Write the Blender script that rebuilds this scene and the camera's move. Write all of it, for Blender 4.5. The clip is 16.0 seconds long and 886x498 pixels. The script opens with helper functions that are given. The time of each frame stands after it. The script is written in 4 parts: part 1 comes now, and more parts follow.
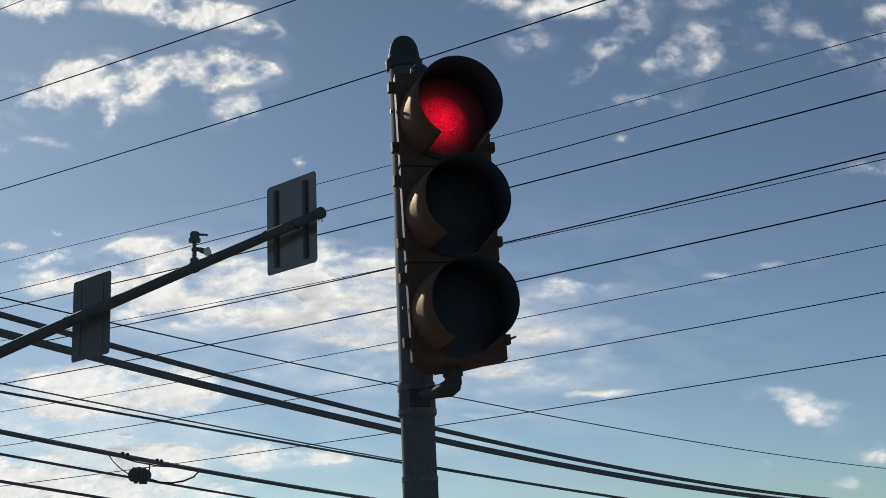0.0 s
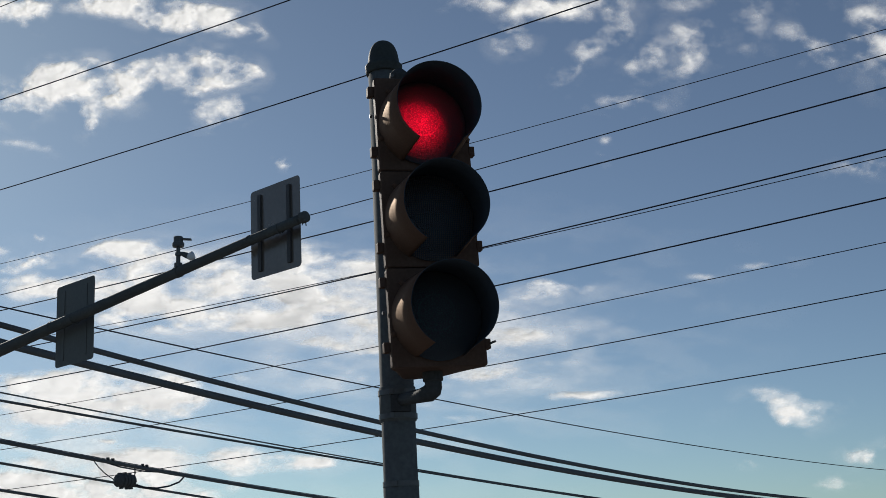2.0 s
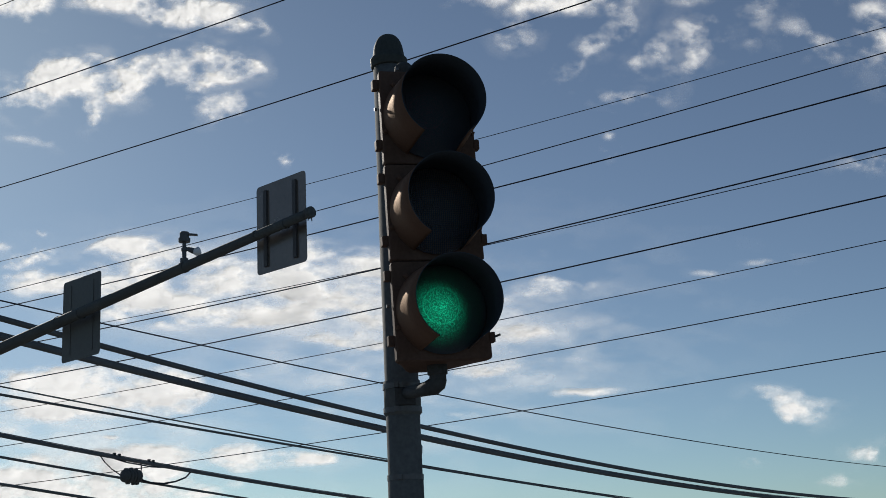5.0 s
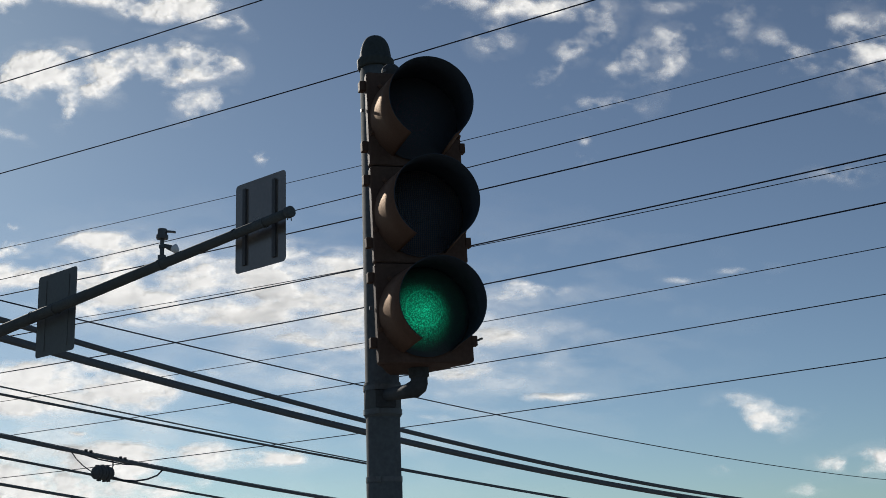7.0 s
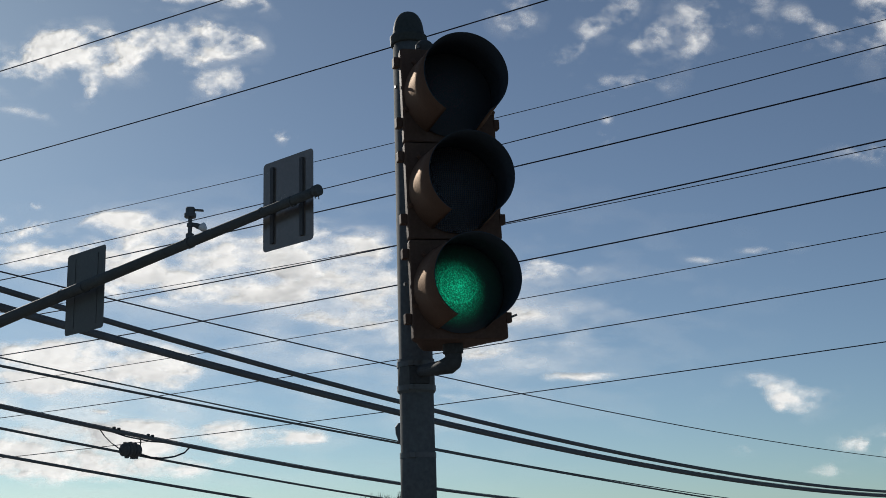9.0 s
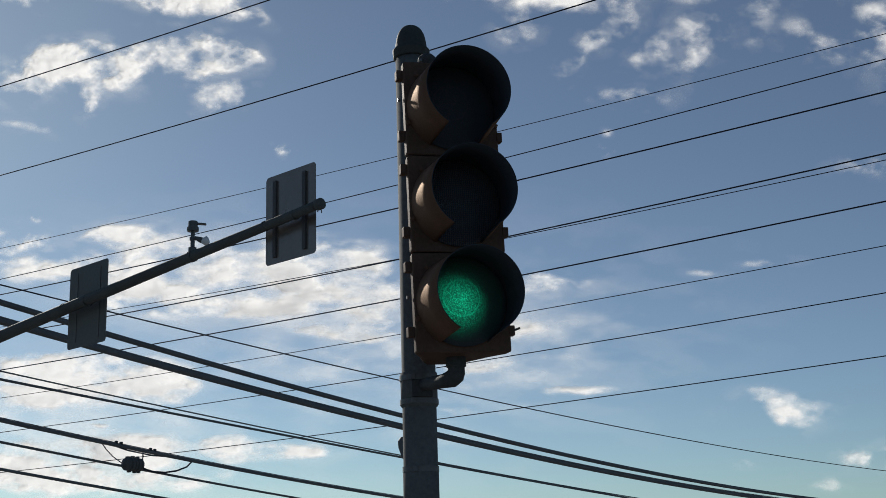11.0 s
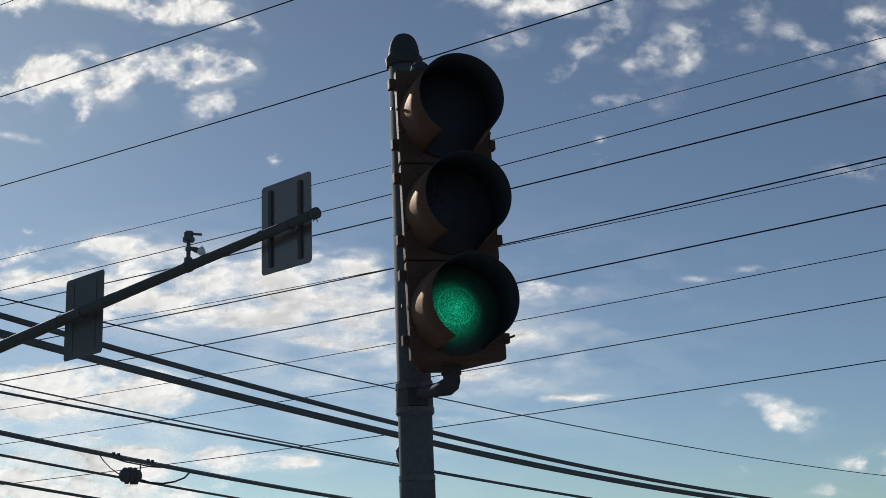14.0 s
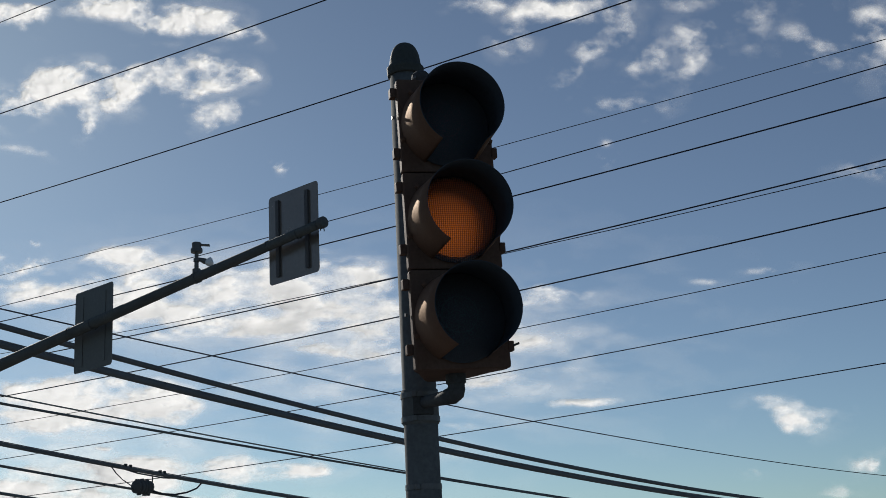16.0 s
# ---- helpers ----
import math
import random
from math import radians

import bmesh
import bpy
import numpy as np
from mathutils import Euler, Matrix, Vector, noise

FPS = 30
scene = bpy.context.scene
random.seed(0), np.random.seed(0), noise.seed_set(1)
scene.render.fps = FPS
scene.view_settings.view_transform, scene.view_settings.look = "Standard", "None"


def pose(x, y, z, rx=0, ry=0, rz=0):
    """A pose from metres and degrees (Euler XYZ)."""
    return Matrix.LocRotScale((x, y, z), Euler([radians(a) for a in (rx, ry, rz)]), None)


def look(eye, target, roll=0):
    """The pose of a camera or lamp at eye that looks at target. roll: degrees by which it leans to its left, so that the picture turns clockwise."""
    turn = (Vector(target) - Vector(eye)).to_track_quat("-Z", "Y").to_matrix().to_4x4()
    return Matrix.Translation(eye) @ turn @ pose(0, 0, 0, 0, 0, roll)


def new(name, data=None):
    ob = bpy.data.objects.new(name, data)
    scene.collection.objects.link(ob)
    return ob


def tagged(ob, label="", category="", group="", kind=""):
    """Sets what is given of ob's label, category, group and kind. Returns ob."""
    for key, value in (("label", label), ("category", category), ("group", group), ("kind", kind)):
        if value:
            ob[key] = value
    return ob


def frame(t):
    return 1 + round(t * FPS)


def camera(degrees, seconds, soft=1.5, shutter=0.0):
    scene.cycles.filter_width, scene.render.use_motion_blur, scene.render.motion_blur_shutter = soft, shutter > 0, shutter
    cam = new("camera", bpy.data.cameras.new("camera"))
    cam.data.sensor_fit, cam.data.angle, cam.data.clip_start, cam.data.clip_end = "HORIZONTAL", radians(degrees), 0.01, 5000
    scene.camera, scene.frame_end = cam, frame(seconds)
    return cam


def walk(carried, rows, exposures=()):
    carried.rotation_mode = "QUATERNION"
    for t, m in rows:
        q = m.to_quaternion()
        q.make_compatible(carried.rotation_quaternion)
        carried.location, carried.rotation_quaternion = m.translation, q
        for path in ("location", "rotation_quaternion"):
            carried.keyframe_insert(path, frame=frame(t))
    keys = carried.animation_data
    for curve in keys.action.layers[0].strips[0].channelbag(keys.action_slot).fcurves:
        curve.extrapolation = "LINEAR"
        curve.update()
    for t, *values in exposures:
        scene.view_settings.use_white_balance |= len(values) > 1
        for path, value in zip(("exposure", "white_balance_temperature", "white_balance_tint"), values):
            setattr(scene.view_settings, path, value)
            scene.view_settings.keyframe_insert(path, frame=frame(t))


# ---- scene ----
cam = camera(40.0, 16.0, soft=0.85)
walk(cam, [
    (0, pose(0.0000, 0.0000, 1.7000, 104.200, 2.500, 0.000)),
    (0.5, pose(0.0046, -0.0021, 1.7023, 104.217, 2.649, -0.059)),
    (1, pose(0.0087, -0.0069, 1.7035, 104.340, 2.705, -0.364)),
    (1.5, pose(0.0159, -0.0121, 1.7012, 104.367, 2.819, -0.582)),
    (2, pose(0.0250, -0.0035, 1.7048, 104.309, 2.909, -0.548)),
    (2.5, pose(0.0310, -0.0081, 1.7021, 104.291, 2.884, -0.396)),
    (3, pose(0.0346, -0.0007, 1.6989, 104.290, 2.883, -0.208)),
    (3.5, pose(0.0396, 0.0015, 1.6969, 104.223, 2.913, -0.103)),
    (6, pose(0.0191, 0.0037, 1.6936, 104.150, 2.327, -0.863)),
    (6.5, pose(0.0130, 0.0029, 1.6947, 104.333, 2.091, -1.456)),
    (7, pose(0.0043, 0.0048, 1.6972, 104.222, 1.899, -1.637)),
    (7.5, pose(-0.0154, 0.0067, 1.6927, 103.781, 1.643, -1.259)),
    (8, pose(-0.0293, 0.0063, 1.6858, 103.271, 1.416, -0.802)),
    (10.5, pose(-0.0362, 0.0143, 1.6898, 103.653, 1.684, -0.487)),
    (11, pose(-0.0353, 0.0159, 1.6868, 103.947, 1.614, -0.446)),
    (11.5, pose(-0.0387, 0.0110, 1.6891, 104.169, 1.803, -0.441)),
    (12, pose(-0.0350, 0.0166, 1.6888, 104.352, 1.851, -0.507)),
    (12.5, pose(-0.0267, 0.0185, 1.6888, 104.366, 1.845, -0.588)),
    (13, pose(-0.0260, 0.0150, 1.6869, 104.310, 1.921, -0.532)),
    (13.5, pose(-0.0265, 0.0223, 1.6899, 104.274, 2.030, -0.480)),
    (14, pose(-0.0259, 0.0199, 1.6867, 104.337, 2.109, -0.473)),
    (14.5, pose(-0.0230, 0.0148, 1.6858, 104.452, 2.292, -0.376)),
    (15, pose(-0.0160, 0.0191, 1.6900, 104.614, 2.373, -0.192)),
    (15.5, pose(-0.0107, 0.0213, 1.6897, 104.749, 2.540, -0.061)),
    (16, pose(-0.0013, 0.0188, 1.6915, 104.687, 2.797, 0.182)),
])

# ---- world and sun ----
SUN_AZ, SUN_EL = -26.3, 23.6          # degrees: left of straight ahead, above the horizon
world = bpy.data.worlds.new("sky_world")
scene.world = world
world.use_nodes = True
wt = world.node_tree
sky = wt.nodes.new("ShaderNodeTexSky")
sky.sky_type = "NISHITA"
sky.sun_disc = False
sky.sun_elevation = radians(SUN_EL)
sky.sun_rotation = radians(SUN_AZ)
sky.altitude = 300
sky.air_density, sky.dust_density, sky.ozone_density = 0.78, 0.20, 5.6
wt.nodes["Background"].inputs["Strength"].default_value = 0.0685
tint = wt.nodes.new("ShaderNodeHueSaturation")
tint.inputs["Hue"].default_value, tint.inputs["Saturation"].default_value = 0.512, 0.79
wt.links.new(sky.outputs[0], tint.inputs["Color"])
white = wt.nodes.new("ShaderNodeVectorMath")
white.operation = "MULTIPLY"
white.inputs[1].default_value = (0.865, 1.0, 0.885)
wt.links.new(tint.outputs[0], white.inputs[0])
wt.links.new(white.outputs[0], wt.nodes["Background"].inputs["Color"])
sun_data = bpy.data.lights.new("sun", "SUN")
sun_data.energy, sun_data.angle, sun_data.color = 4.3, radians(0.9), (1.0, 0.94, 0.86)
sun = new("sun", sun_data)
sx = math.cos(radians(SUN_EL)) * math.sin(radians(SUN_AZ))
sy = math.cos(radians(SUN_EL)) * math.cos(radians(SUN_AZ))
sun.matrix_basis = look((60 * sx, 60 * sy, 60 * math.sin(radians(SUN_EL))), (0, 0, 0))
scene.view_settings.exposure = 0.0


# ---- materials ----
def material(name, base, rough=0.6, metal=0.0, grain=30.0, spread=0.25, stain=3.0, bump=0.15, spec=0.5, depth=0.002, gloss=(1, 1, 1)):
    """A painted or bare surface: grain at a small scale, stains at a large one, fine relief."""
    m = bpy.data.materials.new(name)
    m.use_nodes = True
    t = m.node_tree
    b = t.nodes["Principled BSDF"]
    co = t.nodes.new("ShaderNodeTexCoord")
    fine = t.nodes.new("ShaderNodeTexNoise")
    fine.inputs["Scale"].default_value, fine.inputs["Detail"].default_value = grain, 6
    broad = t.nodes.new("ShaderNodeTexNoise")
    broad.inputs["Scale"].default_value, broad.inputs["Detail"].default_value = stain, 4
    for n in (fine, broad):
        t.links.new(co.outputs["Object"], n.inputs["Vector"])
    add = t.nodes.new("ShaderNodeMath")
    add.operation = "ADD"
    t.links.new(fine.outputs["Fac"], add.inputs[0])
    t.links.new(broad.outputs["Fac"], add.inputs[1])
    ramp = t.nodes.new("ShaderNodeValToRGB")
    ramp.color_ramp.elements[0].position, ramp.color_ramp.elements[1].position = 0.3, 0.7
    ramp.color_ramp.elements[0].color = (*[c * (1 - spread) for c in base], 1)
    ramp.color_ramp.elements[1].color = (*[min(1, c * (1 + spread)) for c in base], 1)
    half = t.nodes.new("ShaderNodeMath")
    half.operation = "MULTIPLY"
    half.inputs[1].default_value = 0.5
    t.links.new(add.outputs[0], half.inputs[0])
    t.links.new(half.outputs[0], ramp.inputs[0])
    t.links.new(ramp.outputs[0], b.inputs["Base Color"])
    ro = t.nodes.new("ShaderNodeMapRange")
    ro.inputs["To Min"].default_value, ro.inputs["To Max"].default_value = max(0.02, rough - 0.12), min(1, rough + 0.12)
    t.links.new(broad.outputs["Fac"], ro.inputs["Value"])
    t.links.new(ro.outputs[0], b.inputs["Roughness"])
    b.inputs["Metallic"].default_value = metal
    b.inputs["Specular IOR Level"].default_value = spec
    b.inputs["Specular Tint"].default_value = (*gloss, 1)
    bp = t.nodes.new("ShaderNodeBump")
    bp.inputs["Strength"].default_value, bp.inputs["Distance"].default_value = bump, depth
    t.links.new(fine.outputs["Fac"], bp.inputs["Height"])
    t.links.new(bp.outputs[0], b.inputs["Normal"])
    return m


HOUSING = material("weathered_brown_paint", (0.104, 0.068, 0.053), 0.72, grain=90, stain=6, spread=0.25, spec=0.08, gloss=(1.0, 0.8, 0.6))
VISOR_OUT = material("faded_brown_enamel", (0.150, 0.090, 0.064), 0.72, 0.35, grain=120, stain=9, spread=0.15, spec=0.24, gloss=(1.0, 0.74, 0.48))
VISOR_IN = material("flat_black_paint", (0.046, 0.058, 0.072), 0.97, grain=150, stain=8, spread=0.2, spec=0.06)
DARK = material("matt_black_inside", (0.012, 0.012, 0.013), 0.95, grain=150, stain=8, spread=0.2, spec=0.1)
POLE = material("galvanised_pole_steel", (0.124, 0.134, 0.134), 0.88, 0.0, spec=0.04, grain=60, stain=4, spread=0.28)
CAP = material("dull_green_grey_cast_iron", (0.050, 0.060, 0.058), 0.7, 0.0, spec=0.2, grain=80, stain=12, spread=0.3, bump=0.3)
BAND = material("stainless_band", (0.115, 0.12, 0.122), 0.5, 0.4, grain=100, stain=20, spread=0.15)
FITTING = material("dark_cast_fitting", (0.062, 0.067, 0.069), 0.75, 0.0, spec=0.12, grain=90, stain=14, spread=0.3, bump=0.3)
ARM = material("dark_bronze_arm_paint", (0.094, 0.106, 0.106), 0.8, 0.0, spec=0.10, grain=40, stain=3, spread=0.25)
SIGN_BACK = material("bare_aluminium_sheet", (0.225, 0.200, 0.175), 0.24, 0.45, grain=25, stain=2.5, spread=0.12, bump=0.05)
# the second sign's sheet, its shade put into a darker base colour
SIGN_SHADED = material("shade_toned_sign_sheet", (0.100, 0.108, 0.100), 0.55, 0.05, grain=25, stain=2.5, spread=0.16, bump=0.05)
CHANNEL = material("zinc_channel", (0.075, 0.076, 0.078), 0.6, 0.2, grain=60, stain=6, spread=0.2)
WIRE = material("black_wire_jacket", (0.016, 0.022, 0.040), 0.8, grain=60, stain=2, spread=0.3)
SPLICE = material("dusty_black_plastic", (0.085, 0.092, 0.094), 0.8, grain=40, stain=9, spread=0.3, bump=0.3)
CABLE = material("weathered_cable_sheath", (0.112, 0.126, 0.134), 0.7, grain=60, stain=2, spread=0.3)
STRAND = material("grey_steel_strand", (0.25, 0.26, 0.27), 0.45, 0.7, grain=200, stain=2, spread=0.2)
DETECTOR = material("dark_detector_case", (0.085, 0.095, 0.10), 0.5, grain=80, stain=12, spread=0.2)
CLEAR = material("clear_plastic_dome", (0.75, 0.78, 0.8), 0.12, grain=80, stain=9, spread=0.05)
TIMBER = material("weathered_pole_timber", (0.16, 0.12, 0.085), 0.85, grain=18, stain=2, spread=0.35, bump=0.4, depth=0.006)
BARK = material("grey_brown_bark", (0.10, 0.085, 0.07), 0.9, grain=12, stain=2, spread=0.3, bump=0.4, depth=0.006)
GROUND = material("worn_grey_asphalt", (0.135, 0.132, 0.128), 0.9, grain=14, stain=0.3, spread=0.35, bump=0.4, depth=0.006)


def lens_material(name, tint, grid, rim):
    """A tinted plastic lens, moulded in a grid or in small prisms with painted glints, that lets the lamp behind it
    through.
    """
    m = bpy.data.materials.new(name)
    m.use_nodes = True
    t = m.node_tree
    t.nodes.remove(t.nodes["Principled BSDF"])
    out = t.nodes["Material Output"]
    co = t.nodes.new("ShaderNodeTexCoord")
    clear = t.nodes.new("ShaderNodeBsdfRefraction")
    clear.inputs["Roughness"].default_value, clear.inputs["IOR"].default_value = 0.13, 1.12
    body = t.nodes.new("ShaderNodeBsdfPrincipled")
    body.inputs["Base Color"].default_value = (0.100, 0.118, 0.138, 1)
    body.inputs["Roughness"].default_value = 0.45
    body.inputs["Specular IOR Level"].default_value = 0.15
    relief = t.nodes.new("ShaderNodeBump")
    relief.inputs["Strength"].default_value, relief.inputs["Distance"].default_value = 0.55, 0.004
    if grid:
        # ribs moulded across and along the lens
        sep = t.nodes.new("ShaderNodeSeparateXYZ")
        t.links.new(co.outputs["Object"], sep.inputs[0])
        lines = []
        for axis in (0, 2):
            mul = t.nodes.new("ShaderNodeMath")
            mul.operation, mul.inputs[1].default_value = "MULTIPLY", grid
            t.links.new(sep.outputs[axis], mul.inputs[0])
            sine = t.nodes.new("ShaderNodeMath")
            sine.operation = "SINE"
            t.links.new(mul.outputs[0], sine.inputs[0])
            lines.append(sine)
        both = t.nodes.new("ShaderNodeMath")
        both.operation, both.inputs[1].default_value = "MULTIPLY_ADD", 0.6
        t.links.new(lines[1].outputs[0], both.inputs[0])
        t.links.new(lines[0].outputs[0], both.inputs[2])
        rng = t.nodes.new("ShaderNodeMapRange")
        rng.inputs["From Min"].default_value, rng.inputs["From Max"].default_value = -1.3, 1.3
        rng.inputs["To Min"].default_value, rng.inputs["To Max"].default_value = 0.12, 1.0
        t.links.new(both.outputs[0], rng.inputs["Value"])
        t.links.new(both.outputs[0], relief.inputs["Height"])
    else:
        # painted glints: tint brighter at each prism's heart, and in a ring round the middle
        pr = t.nodes.new("ShaderNodeTexVoronoi")
        pr.inputs["Scale"].default_value = 195
        t.links.new(co.outputs["Object"], pr.inputs["Vector"])
        glint = t.nodes.new("ShaderNodeMapRange")
        glint.inputs["From Min"].default_value, glint.inputs["From Max"].default_value = 0.08, 0.60
        glint.inputs["To Min"].default_value, glint.inputs["To Max"].default_value = 0.70, 0.20
        t.links.new(pr.outputs["Distance"], glint.inputs["Value"])
        flat = t.nodes.new("ShaderNodeVectorMath")
        flat.operation = "MULTIPLY"
        flat.inputs[1].default_value = (1, 0, 1)
        t.links.new(co.outputs["Object"], flat.inputs[0])
        away = t.nodes.new("ShaderNodeVectorMath")
        away.operation = "DISTANCE"
        away.inputs[1].default_value = (-0.012, 0, 0.008)
        t.links.new(flat.outputs[0], away.inputs[0])
        band = t.nodes.new("ShaderNodeMath")
        band.operation, band.inputs[1].default_value, band.inputs[2].default_value = "COMPARE", 0.064, 0.0025
        t.links.new(away.outputs["Value"], band.inputs[0])
        ringed = t.nodes.new("ShaderNodeMath")
        ringed.operation, ringed.inputs[1].default_value = "MULTIPLY_ADD", 0.20
        t.links.new(band.outputs[0], ringed.inputs[0])
        t.links.new(glint.outputs[0], ringed.inputs[2])
        rng = ringed
        t.links.new(pr.outputs["Distance"], relief.inputs["Height"])
    t.links.new(relief.outputs[0], clear.inputs["Normal"])
    tintn = t.nodes.new("ShaderNodeVectorMath")
    tintn.operation = "SCALE"
    tintn.inputs[0].default_value = tint
    # glow falloff painted into the tint: dimmer away from an off-centre spot
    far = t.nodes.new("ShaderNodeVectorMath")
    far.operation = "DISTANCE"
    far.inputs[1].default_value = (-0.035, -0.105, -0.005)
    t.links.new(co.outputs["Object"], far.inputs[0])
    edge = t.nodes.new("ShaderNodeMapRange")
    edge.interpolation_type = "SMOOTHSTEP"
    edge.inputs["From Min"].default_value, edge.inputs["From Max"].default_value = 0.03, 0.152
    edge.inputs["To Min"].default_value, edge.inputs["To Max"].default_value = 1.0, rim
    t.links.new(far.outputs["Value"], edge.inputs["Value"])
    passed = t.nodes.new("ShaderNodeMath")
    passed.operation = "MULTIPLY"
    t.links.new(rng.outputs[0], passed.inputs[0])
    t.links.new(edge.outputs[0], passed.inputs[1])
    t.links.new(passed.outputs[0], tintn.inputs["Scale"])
    t.links.new(tintn.outputs[0], clear.inputs["Color"])
    haze = t.nodes.new("ShaderNodeBsdfTranslucent")
    t.links.new(tintn.outputs[0], haze.inputs["Color"])
    through_mix = t.nodes.new("ShaderNodeMixShader")
    through_mix.inputs[0].default_value = 0.30
    t.links.new(clear.outputs[0], through_mix.inputs[1])
    t.links.new(haze.outputs[0], through_mix.inputs[2])
    mix = t.nodes.new("ShaderNodeMixShader")
    mix.inputs[0].default_value = 0.42
    t.links.new(through_mix.outputs[0], mix.inputs[1])
    t.links.new(body.outputs[0], mix.inputs[2])
    t.links.new(mix.outputs[0], out.inputs["Surface"])
    return m


def lamp_material(name, color, power, spread, floor, even=0.0, spot=(-0.005, 0.11, 0.0)):
    """The bright half of a lamp globe: a hot spot over a mottled glow."""
    m = bpy.data.materials.new(name)
    m.use_nodes = True
    t = m.node_tree
    t.nodes.remove(t.nodes["Principled BSDF"])
    co = t.nodes.new("ShaderNodeTexCoord")
    spots = t.nodes.new("ShaderNodeTexVoronoi")
    spots.inputs["Scale"].default_value = 230
    t.links.new(co.outputs["Object"], spots.inputs["Vector"])
    dist = t.nodes.new("ShaderNodeVectorMath")
    dist.operation = "DISTANCE"
    dist.inputs[1].default_value = spot
    t.links.new(co.outputs["Object"], dist.inputs[0])
    fall = t.nodes.new("ShaderNodeMapRange")
    fall.inputs["From Min"].default_value, fall.inputs["From Max"].default_value = 0.02, spread
    fall.inputs["To Min"].default_value, fall.inputs["To Max"].default_value = 1.0, floor
    t.links.new(dist.outputs["Value"], fall.inputs["Value"])
    spec = t.nodes.new("ShaderNodeMapRange")
    spec.inputs["From Min"].default_value, spec.inputs["From Max"].default_value = 0.1, 0.7
    spec.inputs["To Min"].default_value, spec.inputs["To Max"].default_value = 1.5 - 0.5 * even, 0.55 + 0.4 * even
    t.links.new(spots.outputs["Distance"], spec.inputs["Value"])
    mul = t.nodes.new("ShaderNodeMath")
    mul.operation = "MULTIPLY"
    ease = t.nodes.new("ShaderNodeMath")
    ease.operation, ease.inputs[1].default_value = "POWER", 2.1
    t.links.new(fall.outputs[0], ease.inputs[0])
    t.links.new(ease.outputs[0], mul.inputs[0])
    t.links.new(spec.outputs[0], mul.inputs[1])
    gain = t.nodes.new("ShaderNodeMath")
    gain.operation, gain.inputs[1].default_value = "MULTIPLY", power
    t.links.new(mul.outputs[0], gain.inputs[0])
    em = t.nodes.new("ShaderNodeEmission")
    em.inputs["Color"].default_value = (*color, 1)
    t.links.new(gain.outputs[0], em.inputs["Strength"])
    t.links.new(em.outputs[0], t.nodes["Material Output"].inputs["Surface"])
    return m


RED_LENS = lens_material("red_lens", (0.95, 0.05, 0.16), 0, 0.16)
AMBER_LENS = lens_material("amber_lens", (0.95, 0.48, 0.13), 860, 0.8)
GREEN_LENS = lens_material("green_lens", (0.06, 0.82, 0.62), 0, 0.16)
RED_LAMP = lamp_material("red_lamp_glow", (1.0, 0.02, 0.15), 7.0, 0.165, 0.0)
AMBER_LAMP = lamp_material("amber_lamp_glow", (1.0, 0.45, 0.12), 0.62, 0.24, 0.36, 0.9, (0.0, 0.10, -0.05))
GREEN_LAMP = lamp_material("green_lamp_glow", (0.10, 0.95, 0.62), 2.5, 0.168, 0.0)


